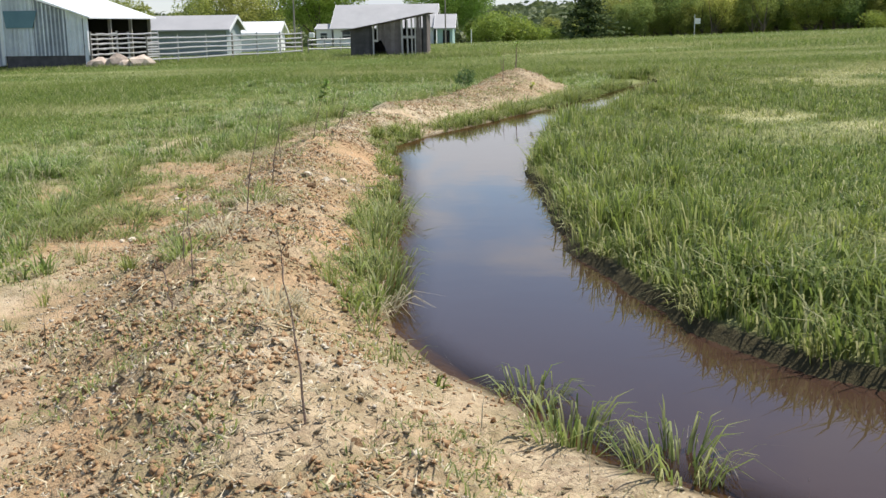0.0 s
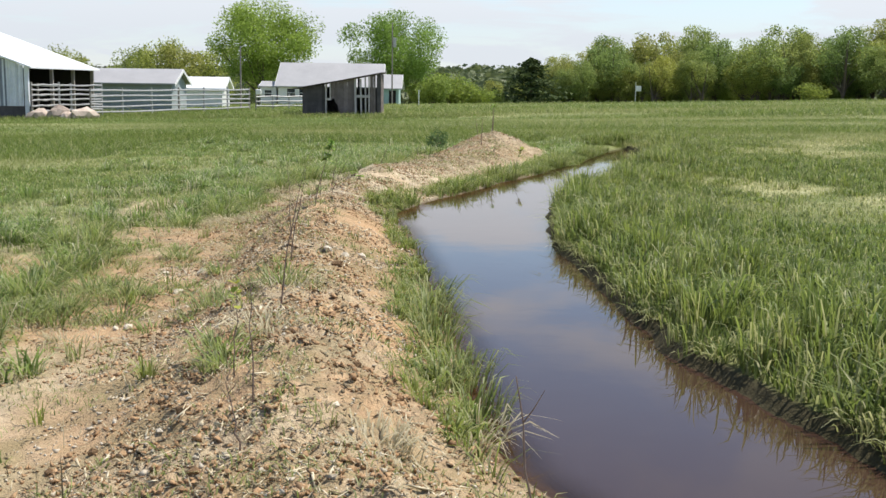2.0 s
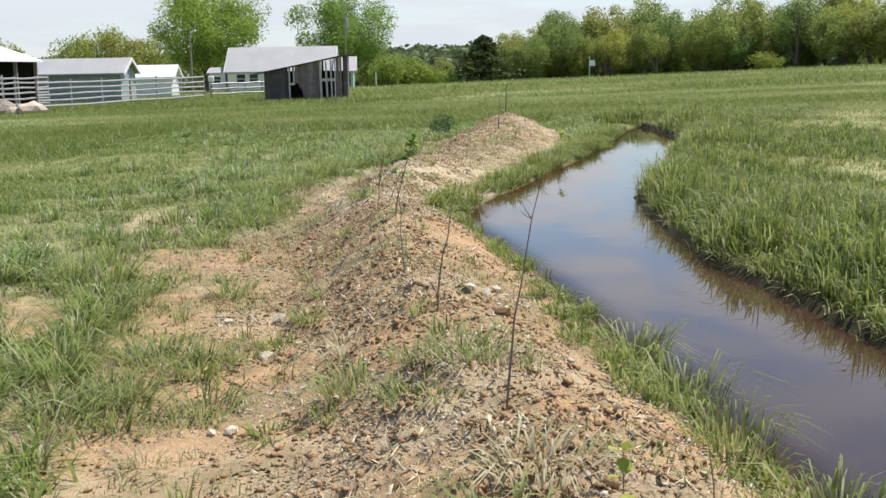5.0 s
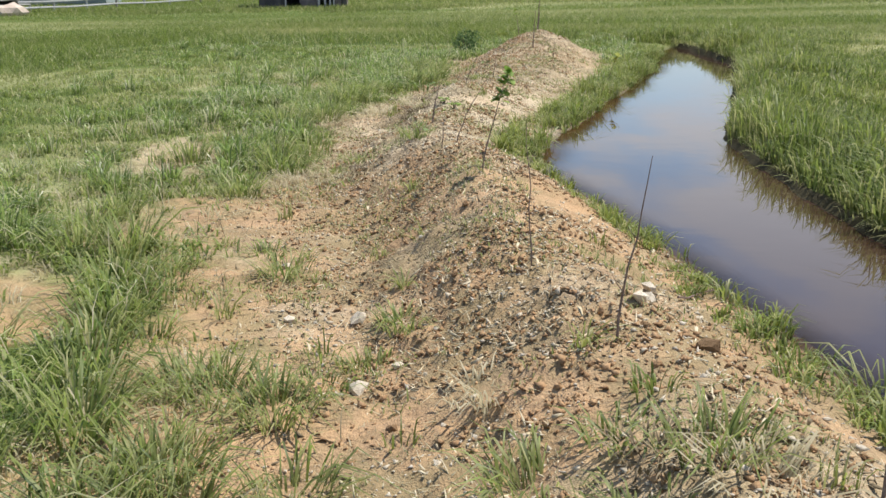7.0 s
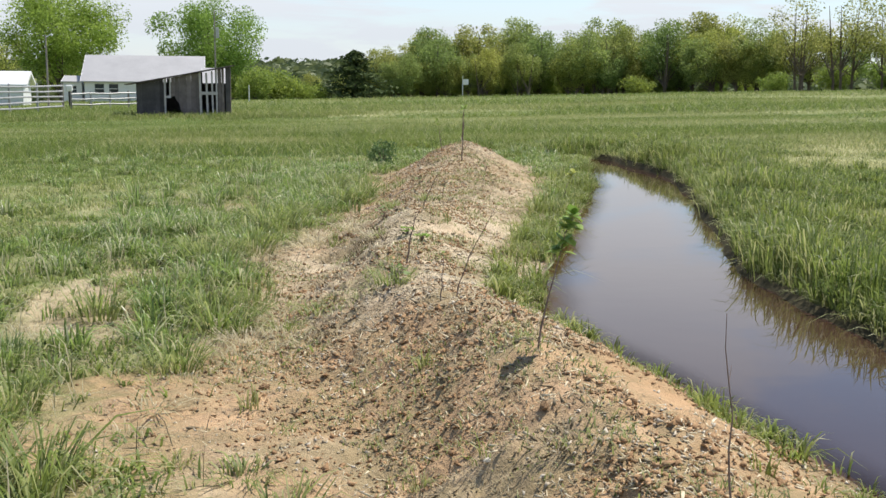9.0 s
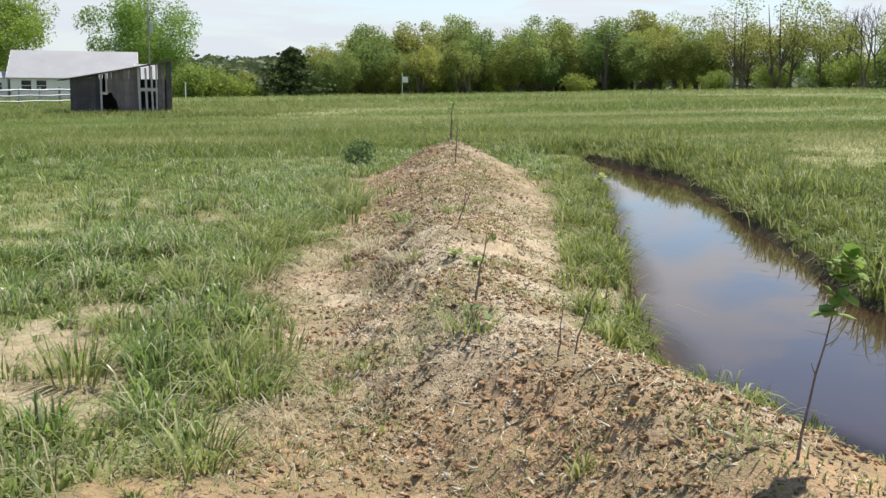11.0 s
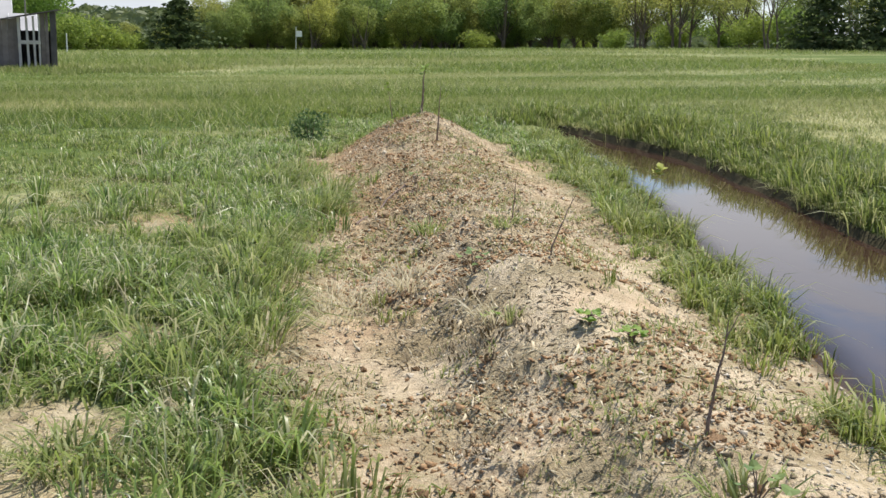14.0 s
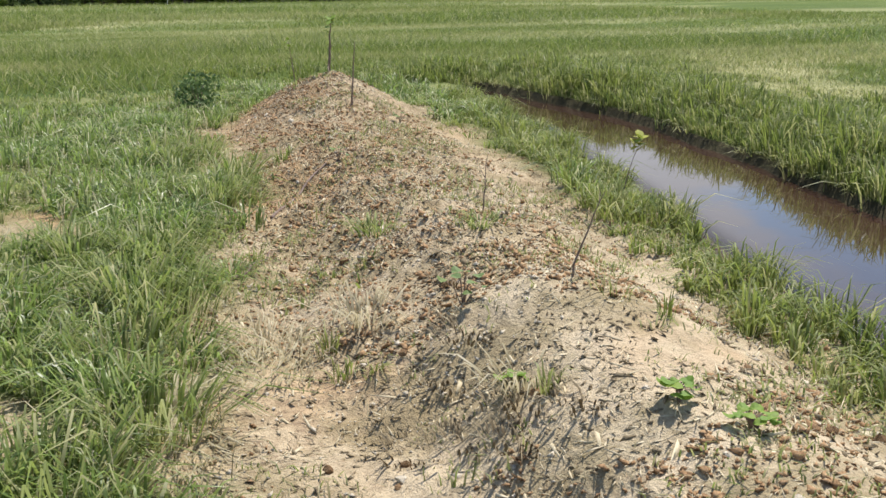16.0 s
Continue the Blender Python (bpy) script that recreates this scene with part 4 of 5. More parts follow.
def lump(name, place_at, size, mat, seed, label, category, group=""):
    r = np.random.default_rng(seed)
    bm = bmesh.new()
    bmesh.ops.create_icosphere(bm, subdivisions=2, radius=1)
    o = Vector(r.uniform(-50, 50, 3))
    for v in bm.verts:
        k = 1 + 0.35 * noise.noise(v.co * 1.1 + o) + 0.15 * noise.noise(v.co * 2.7 + o)
        v.co = Vector((v.co.x * size[0], v.co.y * size[1], v.co.z * size[2])) * k
    ob = part(name, bm, mat)
    ob.matrix_world = pose(*place_at, 0, 0, r.uniform(0, 360))
    return tagged(ob, label, category, group)


for k, (x, y, s) in enumerate([(-20.1, 55.0, (0.6, 0.5, 0.38)), (-19.2, 55.2, (0.6, 0.45, 0.48)), (-17.9, 55.2, (0.8, 0.5, 0.42)), (-18.6, 54.8, (0.4, 0.35, 0.28))]):
    lump("boulder", (x, y, height(x, y) + s[2] * 0.35), s, BOULDER, 200 + k, "pale tan boulder dumped beside the barn gate", "boulder", "boulders by the barn")


# ---- grass ----
def blades(name, x, y, tall, wide, bend, dry, mat, label, seed, sink=0.01, simple=False):
    """Curved grass blades, each its own island (simple: one triangle each); kind 'stuff'."""
    rng = np.random.default_rng(seed)
    n = len(x)
    z = land(x, y)[0] - sink
    a = rng.uniform(0, 2 * math.pi, n)
    side = np.stack([np.cos(a), np.sin(a), np.zeros(n)], -1) * (wide / 2)[:, None]
    b = a + math.pi / 2 + rng.normal(0, 0.5, n)
    lean = np.stack([np.cos(b), np.sin(b), np.zeros(n)], -1) * (tall * bend * rng.uniform(0.2, 1.3, n))[:, None]
    root = np.stack([x, y, z], -1)
    up = np.array([0, 0, 1.0])
    mid = root + up * (tall * 0.58)[:, None] + lean * 0.34
    tip = root + up * (tall * np.clip(1.05 - 0.35 * bend, 0.3, 1.1))[:, None] + lean
    me = bpy.data.meshes.new(name)
    if simple:
        v, along = np.stack([root - side, root + side, tip], 1), [0, 0, 1.0]
    else:
        v, along = np.stack([root - side, root + side, mid - side * 0.75, mid + side * 0.75, tip], 1), [0, 0, 0.7, 0.7, 1.0]
    k = len(along)
    me.vertices.add(n * k)
    me.vertices.foreach_set("co", v.astype(np.float32).ravel())
    i = np.arange(n) * k
    if simple:
        fill_faces(me, np.zeros((0, 4), int), np.stack([i, i + 1, i + 2], -1))
    else:
        fill_faces(me, np.stack([i, i + 1, i + 3, i + 2], -1), np.stack([i + 2, i + 3, i + 4], -1))
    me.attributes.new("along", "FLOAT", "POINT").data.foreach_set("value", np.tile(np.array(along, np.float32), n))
    me.attributes.new("dry", "FLOAT", "POINT").data.foreach_set("value", np.repeat(dry, k).astype(np.float32))
    me.materials.append(mat)
    return tagged(new(name, me), label, "grass", kind="stuff")


def turf(name, cx, cy, tall, loose, each, wide, bend, tone, dry, mat, label, seed):
    """Clumps of arching blades: every clump has its own height, hue and share of dead blades."""
    rng = np.random.default_rng(seed)
    k = np.repeat(np.arange(len(cx)), each)
    n = len(k)
    a = rng.uniform(0, 2 * math.pi, n)
    r = loose[k] * np.sqrt(rng.uniform(0, 1, n))
    x, y = cx[k] + r * np.cos(a), cy[k] + r * np.sin(a)
    z, soil, wet, d = land(x, y)
    a = a + rng.normal(0, 0.7, n)
    out = np.stack([np.cos(a), np.sin(a), np.zeros(n)], -1)
    side = np.stack([-out[:, 1], out[:, 0], rng.normal(0, 0.25, n)], -1) * (wide[k] * rng.uniform(0.35, 0.62, n))[:, None]
    h = tall[k] * rng.uniform(0.40, 1.15, n)
    b = bend[k] * rng.uniform(0.15, 1.15, n)
    reach = (h * b)[:, None]
    up = np.array([0, 0, 1.0])
    root = np.stack([x, y, z - 0.012], -1)
    low = root + up * (h * 0.48)[:, None] + out * reach * 0.18
    mid = root + up * (h * (0.86 - 0.08 * b))[:, None] + out * reach * 0.52
    tip = root + up * (h * np.clip(1.05 - 0.38 * b, 0.15, 1.1))[:, None] + out * reach * 1.1
    v = np.stack([root - side, root + side, low - side, low + side, mid - side * 0.7, mid + side * 0.7, tip], 1)
    me = bpy.data.meshes.new(name)
    me.vertices.add(n * 7)
    me.vertices.foreach_set("co", v.astype(np.float32).ravel())
    i = np.arange(n) * 7
    fill_faces(me, np.concatenate([np.stack([i, i + 1, i + 3, i + 2], -1), np.stack([i + 2, i + 3, i + 5, i + 4], -1)]), np.stack([i + 4, i + 5, i + 6], -1))
    dead = np.where(rng.uniform(0, 1, n) < dry[k], rng.uniform(0.5, 1.0, n), 0.25 * dry[k])
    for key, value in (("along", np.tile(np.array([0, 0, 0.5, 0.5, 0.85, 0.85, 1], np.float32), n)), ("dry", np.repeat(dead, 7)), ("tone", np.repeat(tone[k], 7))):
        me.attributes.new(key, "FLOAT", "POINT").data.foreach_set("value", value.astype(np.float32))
    me.materials.append(mat)
    return tagged(new(name, me), label, "grass", kind="stuff")


def scatter(x0, x1, y0, y1, per, seed):
    rng = np.random.default_rng(seed)
    n = int((x1 - x0) * (y1 - y0) * per)
    return rng, rng.uniform(x0, x1, n), rng.uniform(y0, y1, n)


def ditch_side(x, y):
    """Whether a place lies past the ditch, away from the bank."""
    return (x > np.interp(y, [p[1] for p in LEFT_SHORE], [p[0] for p in LEFT_SHORE]) + 0.3) | (y > 33.2)


# grass past the ditch: a short sward, and tall clumps along the water
rng, x, y = scatter(0.6, 10.0, 3.0, 36, 900, 101)
z, soil, wet, d = land(x, y)
keep = ditch_side(x, y) & (d > 0.10) & (rng.uniform(0, 1, len(x)) < np.where(d < 1.2, 0.85, np.where(d < 2.6, 0.6, 0.42)))
x, y, d = x[keep], y[keep], d[keep]
tuft = fbm(x, y, 0.5, 3, 61)
clump = fbm(x, y, 1.7, 2, 66)
bleached = pale(x, y)
tall = (0.09 + 0.10 * smooth(2.6, 0.4, d)) * (0.4 + 1.5 * tuft) * (0.6 + 0.9 * clump) * rng.uniform(0.5, 1.3, len(x)) * (1 - 0.35 * bleached)
dry = np.clip(bleached * 1.1 * smooth(0.8, 2.0, d) + 0.12, 0, 1) * rng.uniform(0.0, 1, len(x)) ** 0.6
blades("ditch_grass", x, y, tall, 0.011 + 0.010 * tuft, 0.4 + 0.8 * tuft, dry, GRASS_RANK, "short green sward past the ditch with bleached patches", 102)
rng, x, y = scatter(0.6, 9.0, 2.5, 36, 21, 103)
z, soil, wet, d = land(x, y)
keep = ditch_side(x, y) & (d > 0.13) & (rng.uniform(0, 1, len(x)) < np.where(d < 1.6, 1.0, np.where(d < 3.0, 0.5, 0.22)) * (1 - 0.7 * pale(x, y)))
x, y, d = x[keep], y[keep], d[keep]
lush = np.clip((fbm(x, y, 1.3, 3, 67) - 0.5) * 2.0 + 0.5, 0, 1)
n = len(x)
tall = (0.15 + 0.20 * smooth(2.4, 0.5, d) * smooth(0.0, 0.35, d)) * (0.55 + 0.75 * lush) * rng.uniform(0.75, 1.25, n)
turf("rank_grass", x, y, tall, rng.uniform(0.08, 0.20, n), rng.integers(22, 46, n), rng.uniform(0.009, 0.016, n), rng.uniform(0.45, 1.0, n), rng.uniform(0, 0.9, n) * (1 - 0.5 * lush), 0.05 + 0.25 * rng.uniform(0, 1, n) ** 3 + 0.35 * smooth(0.3, 0.12, d), GRASS_LUSH, "tall lush clumps of grass along the ditch", 104)

# matted pale roots and dead blades hanging over the cut bank
rng, x, y = scatter(0.6, 9.0, 2.5, 36, 260, 105)
z, soil, wet, d = land(x, y)
keep = ditch_side(x, y) & (d > 0.07) & (d < 0.22) & (rng.uniform(0, 1, len(x)) < smooth(0.40, 0.62, fbm(x, y, 0.6, 3, 69)))
x, y = x[keep], y[keep]
n = len(x)
turf("hanging_grass", x, y, rng.uniform(0.07, 0.16, n), np.full(n, 0.05), rng.integers(3, 8, n), rng.uniform(0.007, 0.012, n), rng.uniform(1.6, 2.8, n), rng.uniform(0.2, 0.9, n), rng.uniform(0.3, 0.9, n), GRASS_LUSH, "pale matted grass hanging over the cut bank", 106)

# grass on the walking side of the bank: a sward, and coarse arching clumps beside the soil
rng, x, y = scatter(-8.5, 3.4, 3.0, 33.4, 900, 111)
z, soil, wet, d = land(x, y)
from_edge = x - np.interp(y, EDGE_Y, EDGE_X)
tuft = np.clip((fbm(x, y, 0.42, 3, 71) - 0.5) * 1.7 + 0.5, 0, 1)
chance = np.where(from_edge > -2.4, 0.75, 0.62) * smooth(0.70, 0.05, soil - (tuft - 0.5) * 0.9) * (0.45 + 0.55 * tuft)
keep = ~ditch_side(x, y) & (d > 0.3) & (rng.uniform(0, 1, len(x)) < chance) & ((from_edge < 1.1) | (y > 25))
x, y, tuft, from_edge, soil = x[keep], y[keep], tuft[keep], from_edge[keep], soil[keep]
strip = smooth(-2.8, -0.5, from_edge)
bleached = pale(x, y)
tall = (0.09 + 0.03 * strip) * (0.4 + 1.3 * tuft) * (1 - 0.4 * soil) * rng.uniform(0.55, 1.25, len(x))
dry = np.clip(bleached * 0.8 * (1 - strip) + 0.25 * smooth(0.5, 0.1, tuft) + 0.06, 0, 1) * rng.uniform(0.0, 1, len(x))
blades("field_edge_grass", x, y, tall, 0.010 + 0.010 * tuft, 0.6 + 0.9 * tuft, dry, GRASS_EDGE, "uneven green grass along the foot of the bank", 112)
rng, x, y = scatter(-7.5, 3.6, 7.5, 33.2, 26, 113)
z, soil, wet, d = land(x, y)
from_edge = x - np.interp(y, EDGE_Y, EDGE_X)
thick = fbm(x, y, 1.1, 3, 75)
keep = ~ditch_side(x, y) & (d > 0.4) & ((soil < 0.35) | ((soil < 0.9) & (rng.uniform(0, 1, len(x)) < 0.25))) & (rng.uniform(0, 1, len(x)) < (smooth(-3.0, -0.8, from_edge) * smooth(0.44, 0.55, thick + 0.10 * smooth(16, 18, y)) + 0.10) * (1 - 0.75 * soil) * (1 - 0.5 * smooth(29.5, 31, y)) * (1 - 0.45 * pale(x, y)) * (1 - 0.6 * smooth(14.0, 12.5, y) * smooth(-2.2, -1.0, from_edge)) * (1 - 0.35 * smooth(-1.2, -2.0, from_edge)))
x, y, soil, thick = x[keep], y[keep], soil[keep], thick[keep]
n = len(x)
tall = (0.13 + 0.17 * np.clip(thick * 2 - 0.5, 0, 1)) * rng.uniform(0.7, 1.25, n) * (1 - 0.3 * soil)
turf("strip_grass", x, y, tall, rng.uniform(0.07, 0.18, n), rng.integers(26, 56, n), rng.uniform(0.009, 0.015, n), rng.uniform(0.8, 1.7, n), rng.uniform(0, 0.3, n), 0.04 + 0.30 * rng.uniform(0, 1, n) ** 4, GRASS_BLUE, "coarse arching dark green grass beside the bank", 114)

# flattened dead grass lying between the clumps
rng, x, y = scatter(-6.5, 1.0, 8.0, 31.0, 26, 115)
z, soil, wet, d = land(x, y)
from_edge = x - np.interp(y, EDGE_Y, EDGE_X)
keep = ~ditch_side(x, y) & (d > 0.6) & (rng.uniform(0, 1, len(x)) < (0.12 + 0.88 * pale(x, y)) * smooth(-4.0, -1.5, from_edge) * smooth(0.8, 0.2, from_edge))
x, y = x[keep], y[keep]
n = len(x)
turf("dead_thatch", x, y, rng.uniform(0.05, 0.12, n), rng.uniform(0.08, 0.2, n), rng.integers(14, 34, n), rng.uniform(0.005, 0.009, n), rng.uniform(1.8, 3.2, n), rng.uniform(0, 0.5, n), rng.uniform(0.2, 0.9, n), GRASS_DEAD, "flattened pale dead grass between green clumps", 116)

# clumps along the wet edge of the bank
rng, x, y = scatter(-1.6, 4.5, 4.6, 32.0, 85, 121)
z, soil, wet, d = land(x, y)
fringe = np.interp(y, [4.6, 5.6, 6.6, 7.2, 10.2, 10.8, 11.4, 14.0, 14.8, 15.6, 16.4, 17.0, 32], [0.25, 0.12, 0.25, 0.9, 0.9, 0.6, 1.0, 1.0, 0.7, 0.4, 0.45, 1.0, 0.95])
reach = np.interp(y, [4.6, 7, 10.4, 11.5, 15, 17, 21, 26, 32], [0.25, 0.42, 0.35, 0.30, 0.26, 0.42, 0.55, 0.62, 0.62])
keep = ~ditch_side(x, y) & (d > np.where(y < 9.8, 0.08, -0.02)) & (d < reach) & (rng.uniform(0, 1, len(x)) < fringe * smooth(0.42, 0.56, fbm(x, y, 0.7, 2, 83) + 0.26 * smooth(9.8, 10.6, y) - 0.08 * smooth(14, 15, y) * smooth(17.5, 16.5, y) + 0.1 * smooth(18, 20, y)))
x, y, d = x[keep], y[keep], d[keep]
n = len(x)
t1 = np.clip((fbm(x, y, 0.45, 2, 85) - 0.5) * 1.8 + 0.5, 0, 1)
turf("shore_grass", x, y, (0.07 + 0.17 * t1) * rng.uniform(0.7, 1.25, n) * np.interp(y, [10.0, 11.0, 15, 17.5, 22], [0.85, 0.8, 0.7, 1.0, 1.2]), rng.uniform(0.03, 0.09, n), rng.integers(9, 24, n), rng.uniform(0.007, 0.013, n), rng.uniform(0.7, 1.9, n), rng.uniform(0, 0.7, n), 0.05 + 0.4 * rng.uniform(0, 1, n) ** 3, GRASS_LUSH, "grass clumps at the water's edge below the bank", 122)

# small green and straw tufts scattered over the bare soil
rng, x, y = scatter(-4.6, 2.5, 4.0, 30.5, 14, 127)
z, soil, wet, d = land(x, y)
off = x - np.interp(y, RIDGE_Y, RIDGE_X)
chance = (0.05 + 0.24 * smooth(-0.5, -1.1, off)) * smooth(0.42, 0.60, fbm(x, y, 0.9, 3, 89)) * (1 - 0.6 * pan(x, y)) + 0.015
keep = (soil > 0.5) & (d > 0.2) & (rng.uniform(0, 1, len(x)) < chance)
x, y = x[keep], y[keep]
n = len(x)
turf("bank_tufts", x, y, rng.uniform(0.05, 0.17, n), rng.uniform(0.03, 0.10, n), rng.integers(8, 34, n), rng.uniform(0.005, 0.010, n), rng.uniform(0.7, 1.8, n), rng.uniform(0.1, 0.9, n), rng.uniform(0, 1, n) ** 2 * 0.8, GRASS_LUSH, "small grass tufts scattered over the bare soil", 128)

# thin dark stalks standing among the tufts and at the water's edge
rng, x, y = scatter(-4.6, 4.5, 4.5, 32.0, 6, 129)
z, soil, wet, d = land(x, y)
from_edge = x - np.interp(y, EDGE_Y, EDGE_X)
keep = ~ditch_side(x, y) & (d > 0.03) & (rng.uniform(0, 1, len(x)) < np.where(d < 0.4, 0.7, 0.55 * smooth(-1.2, 0.0, from_edge) * smooth(1.3, 0.4, from_edge)))
x, y = x[keep], y[keep]
blades("weed_stalks", x, y, rng.uniform(0.10, 0.30, len(x)), rng.uniform(0.004, 0.007, len(x)), rng.uniform(0.2, 0.9, len(x)), np.zeros(len(x)), STALK, "thin dark weed stalks standing in the grass", 130)

# weeds on the bare bank
rng, x, y = scatter(-4.2, 4.0, 3.2, 33.0, 1500, 125)
z, soil, wet, d = land(x, y)
patch = fbm(x, y, 0.6, 4, 81, 0.6) + 0.05 * smooth(16, 19, y)
keep = (soil > 0.4) & (d > 0.1) & (rng.uniform(0, 1, len(x)) < smooth(0.51, 0.66, patch) * 0.55)
x2, y2 = x[keep], y[keep]
t2 = fbm(x2, y2, 0.3, 2, 87)
blades("bank_weeds", x2, y2, (0.025 + 0.06 * t2) * rng.uniform(0.4, 1.4, len(x2)), 0.006 + 0.003 * t2, 0.9 + 0.5 * t2, 0.7 * rng.uniform(0, 1, len(x2)), GRASS_LUSH, "thin weedy grass sprouting on the bare bank", 123)
patch = fbm(x, y, 0.8, 4, 96, 0.65) + 0.05 * smooth(16, 19, y)
keep = (soil > 0.4) & (d > 0.05) & (rng.uniform(0, 1, len(x)) < smooth(0.44, 0.58, patch) * 0.9 * (1 - 0.75 * pan(x, y)) + 0.04)
x2, y2 = x[keep], y[keep]
blades("dead_weeds", x2, y2, rng.uniform(0.012, 0.055, len(x2)), rng.uniform(0.005, 0.013, len(x2)), rng.uniform(0.8, 2.2, len(x2)), rng.uniform(0, 0.8, len(x2)), GRASS_DEAD, "matted dead weeds and stems over the bank", 124, simple=True)

# the wide field
for k, (x0, x1, y0, y1, per, size) in enumerate([(-14, 18, 33, 52, 190, 1.0), (-20, -8.5, 14, 33, 190, 1.0), (10.0, 26, 8, 33, 170, 1.0), (-24, 34, 52, 76, 40, 1.7), (18, 40, 20, 52, 50, 1.5), (-26, -14, 33, 52, 70, 1.4), (-20, 62, 76, 112, 10, 2.0), (-14, 20, -9, 3.0, 60, 1.3), (-20, -8.5, 3.0, 14, 60, 1.3), (10.0, 22, 2.5, 8, 80, 1.2)]):
    rng, x, y = scatter(x0, x1, y0, y1, per, 131 + k)
    z, soil, wet, d = land(x, y)
    near_part = ((x > -8.5) & (x < 10.0) & (y < 33.3)) | ((x > 0.6) & (x < 10.0) & (y < 36))
    keep = (soil < 0.3) & (d > 0.3) & ~near_part
    x, y = x[keep], y[keep]
    tuft = fbm(x, y, 1.4, 3, 91)
    dry = np.clip(pale(x, y) * 1.2 + 0.05, 0, 1) * rng.uniform(0.0, 1, len(x))
    tone = smooth(0.42, 0.62, fbm(x * 0.35, y, 7.0, 3, 97))
    tall = (0.04 + 0.09 * tuft + 0.13 * tone) * rng.uniform(0.6, 1.3, len(x)) * math.sqrt(size)
    rank = fbm(x * 0.5, y, 2.6, 4, 95, 0.6) + rng.normal(0, 0.05, len(x)) > 0.52
    for part_of, mat, label in ((~rank, GRASS_FIELD, "short uneven pasture grass with dry seed heads"), (rank, GRASS_RANK, "ranker tufts of green grass across the pasture")):
        blades("field_grass", x[part_of], y[part_of], tall[part_of] * (1.35 if mat is GRASS_RANK else 1.0), (0.018 + 0.010 * tuft[part_of]) * size, 0.8 + 0.5 * tuft[part_of], dry[part_of] * (0.6 if mat is GRASS_RANK else 1.0), mat, label, 141 + k, simple=True)

# pale dry stems standing in the grass
rng, x, y = scatter(-7.5, -0.5, 9.0, 31.0, 22, 171)
z, soil, wet, d = land(x, y)
from_edge = x - np.interp(y, EDGE_Y, EDGE_X)
keep = (soil < 0.7) & (from_edge < 0.8) & (rng.uniform(0, 1, len(x)) < smooth(-3.5, -0.5, from_edge))
x, y = x[keep], y[keep]
blades("dry_stems", x, y, rng.uniform(0.15, 0.42, len(x)), rng.uniform(0.006, 0.010, len(x)), rng.uniform(0.4, 1.6, len(x)), rng.uniform(0.5, 1, len(x)), GRASS_DEAD, "pale dry stems standing in the green grass", 172)


rng, x, y = scatter(-28, 3, 52.5, 59.0, 90, 161)
keep = rng.uniform(0, 1, len(x)) < smooth(0.40, 0.60, fbm(x, y, 2.0, 3, 98)) * smooth(52.5, 54.5, y) * np.where((x > -8.2) & (x < -3.2), smooth(59.3, 58.8, y), 1)
x, y = x[keep], y[keep]
blades("yard_grass", x, y, rng.uniform(0.10, 0.32, len(x)), rng.uniform(0.03, 0.06, len(x)), rng.uniform(0.4, 1.2, len(x)), 0.3 * rng.uniform(0, 1, len(x)), GRASS_FIELD, "rank uncut grass along the farmyard fence", 162, simple=True)


# ---- things on the bank ----
def sapling(x, y, tall, lean, label, leaves=0, leaf=LEAF_YOUNG, bark=TWIG, thick=0.007, leaf_size=0.035, branches=2, seed=0):
    r = random.Random(seed)
    thick = thick * (0.85 if y < 27 else 1.0)
    root = thing("sapling", (x, y, height(x, y)), label, "sapling", "saplings planted on the bank")
    pts = [Vector((0, 0, -0.05))]
    n = 7
    for k in range(1, n + 1):
        f = k / n
        pts.append(Vector((lean[0] * f ** 1.3 + r.uniform(-0.008, 0.008), lean[1] * f ** 1.3 + r.uniform(-0.008, 0.008), tall * f)))
    part("stem", tube(bmesh.new(), pts, [thick * (1.25 - 0.95 * k / n) for k in range(n + 1)], 6), bark, root)
    for k in range(branches):
        p = pts[r.randint(2, n - 1)]
        a = r.uniform(0, 6.28)
        q = p + Vector((math.cos(a) * 0.05, math.sin(a) * 0.05, r.uniform(0.03, 0.09)))
        part("branch", tube(bmesh.new(), [p, (p + q) / 2 + Vector((0, 0, -0.005)), q], [thick * 0.45, thick * 0.35, thick * 0.15], 5), bark, root)
    for k in range(leaves):
        p = pts[-1].lerp(pts[-3], r.uniform(0, 1) ** 1.4) if k > 2 else pts[-1]
        a, t = r.uniform(0, 6.28), r.uniform(-0.5, 1.1)
        s = leaf_size * r.uniform(0.7, 1.25)
        bm = bmesh.new()
        spine = [(0, 0.0), (0.3, 0.42), (0.7, 0.46), (1.0, 0.0)]
        left, right, mid = [], [], []
        for f, w in spine:
            zz = -0.25 * f * f
            mid.append(bm.verts.new((0, f * 2 * s, zz * s)))
            left.append(bm.verts.new((-w * s * 1.5, f * 2 * s, (zz + 0.25 * w) * s)) if w else mid[-1])
            right.append(bm.verts.new((w * s * 1.5, f * 2 * s, (zz + 0.25 * w) * s)) if w else mid[-1])
        for j in range(3):
            for edge in (left, right):
                f4 = [mid[j], mid[j + 1], edge[j + 1], edge[j]]
                f4 = [q for i, q in enumerate(f4) if q not in f4[:i]]
                bm.faces.new(f4)
        bmesh.ops.transform(bm, matrix=Matrix.Translation(p) @ Euler((t, 0, a)).to_matrix().to_4x4(), verts=bm.verts)
        part("leaf", bm, leaf, root)
    return root


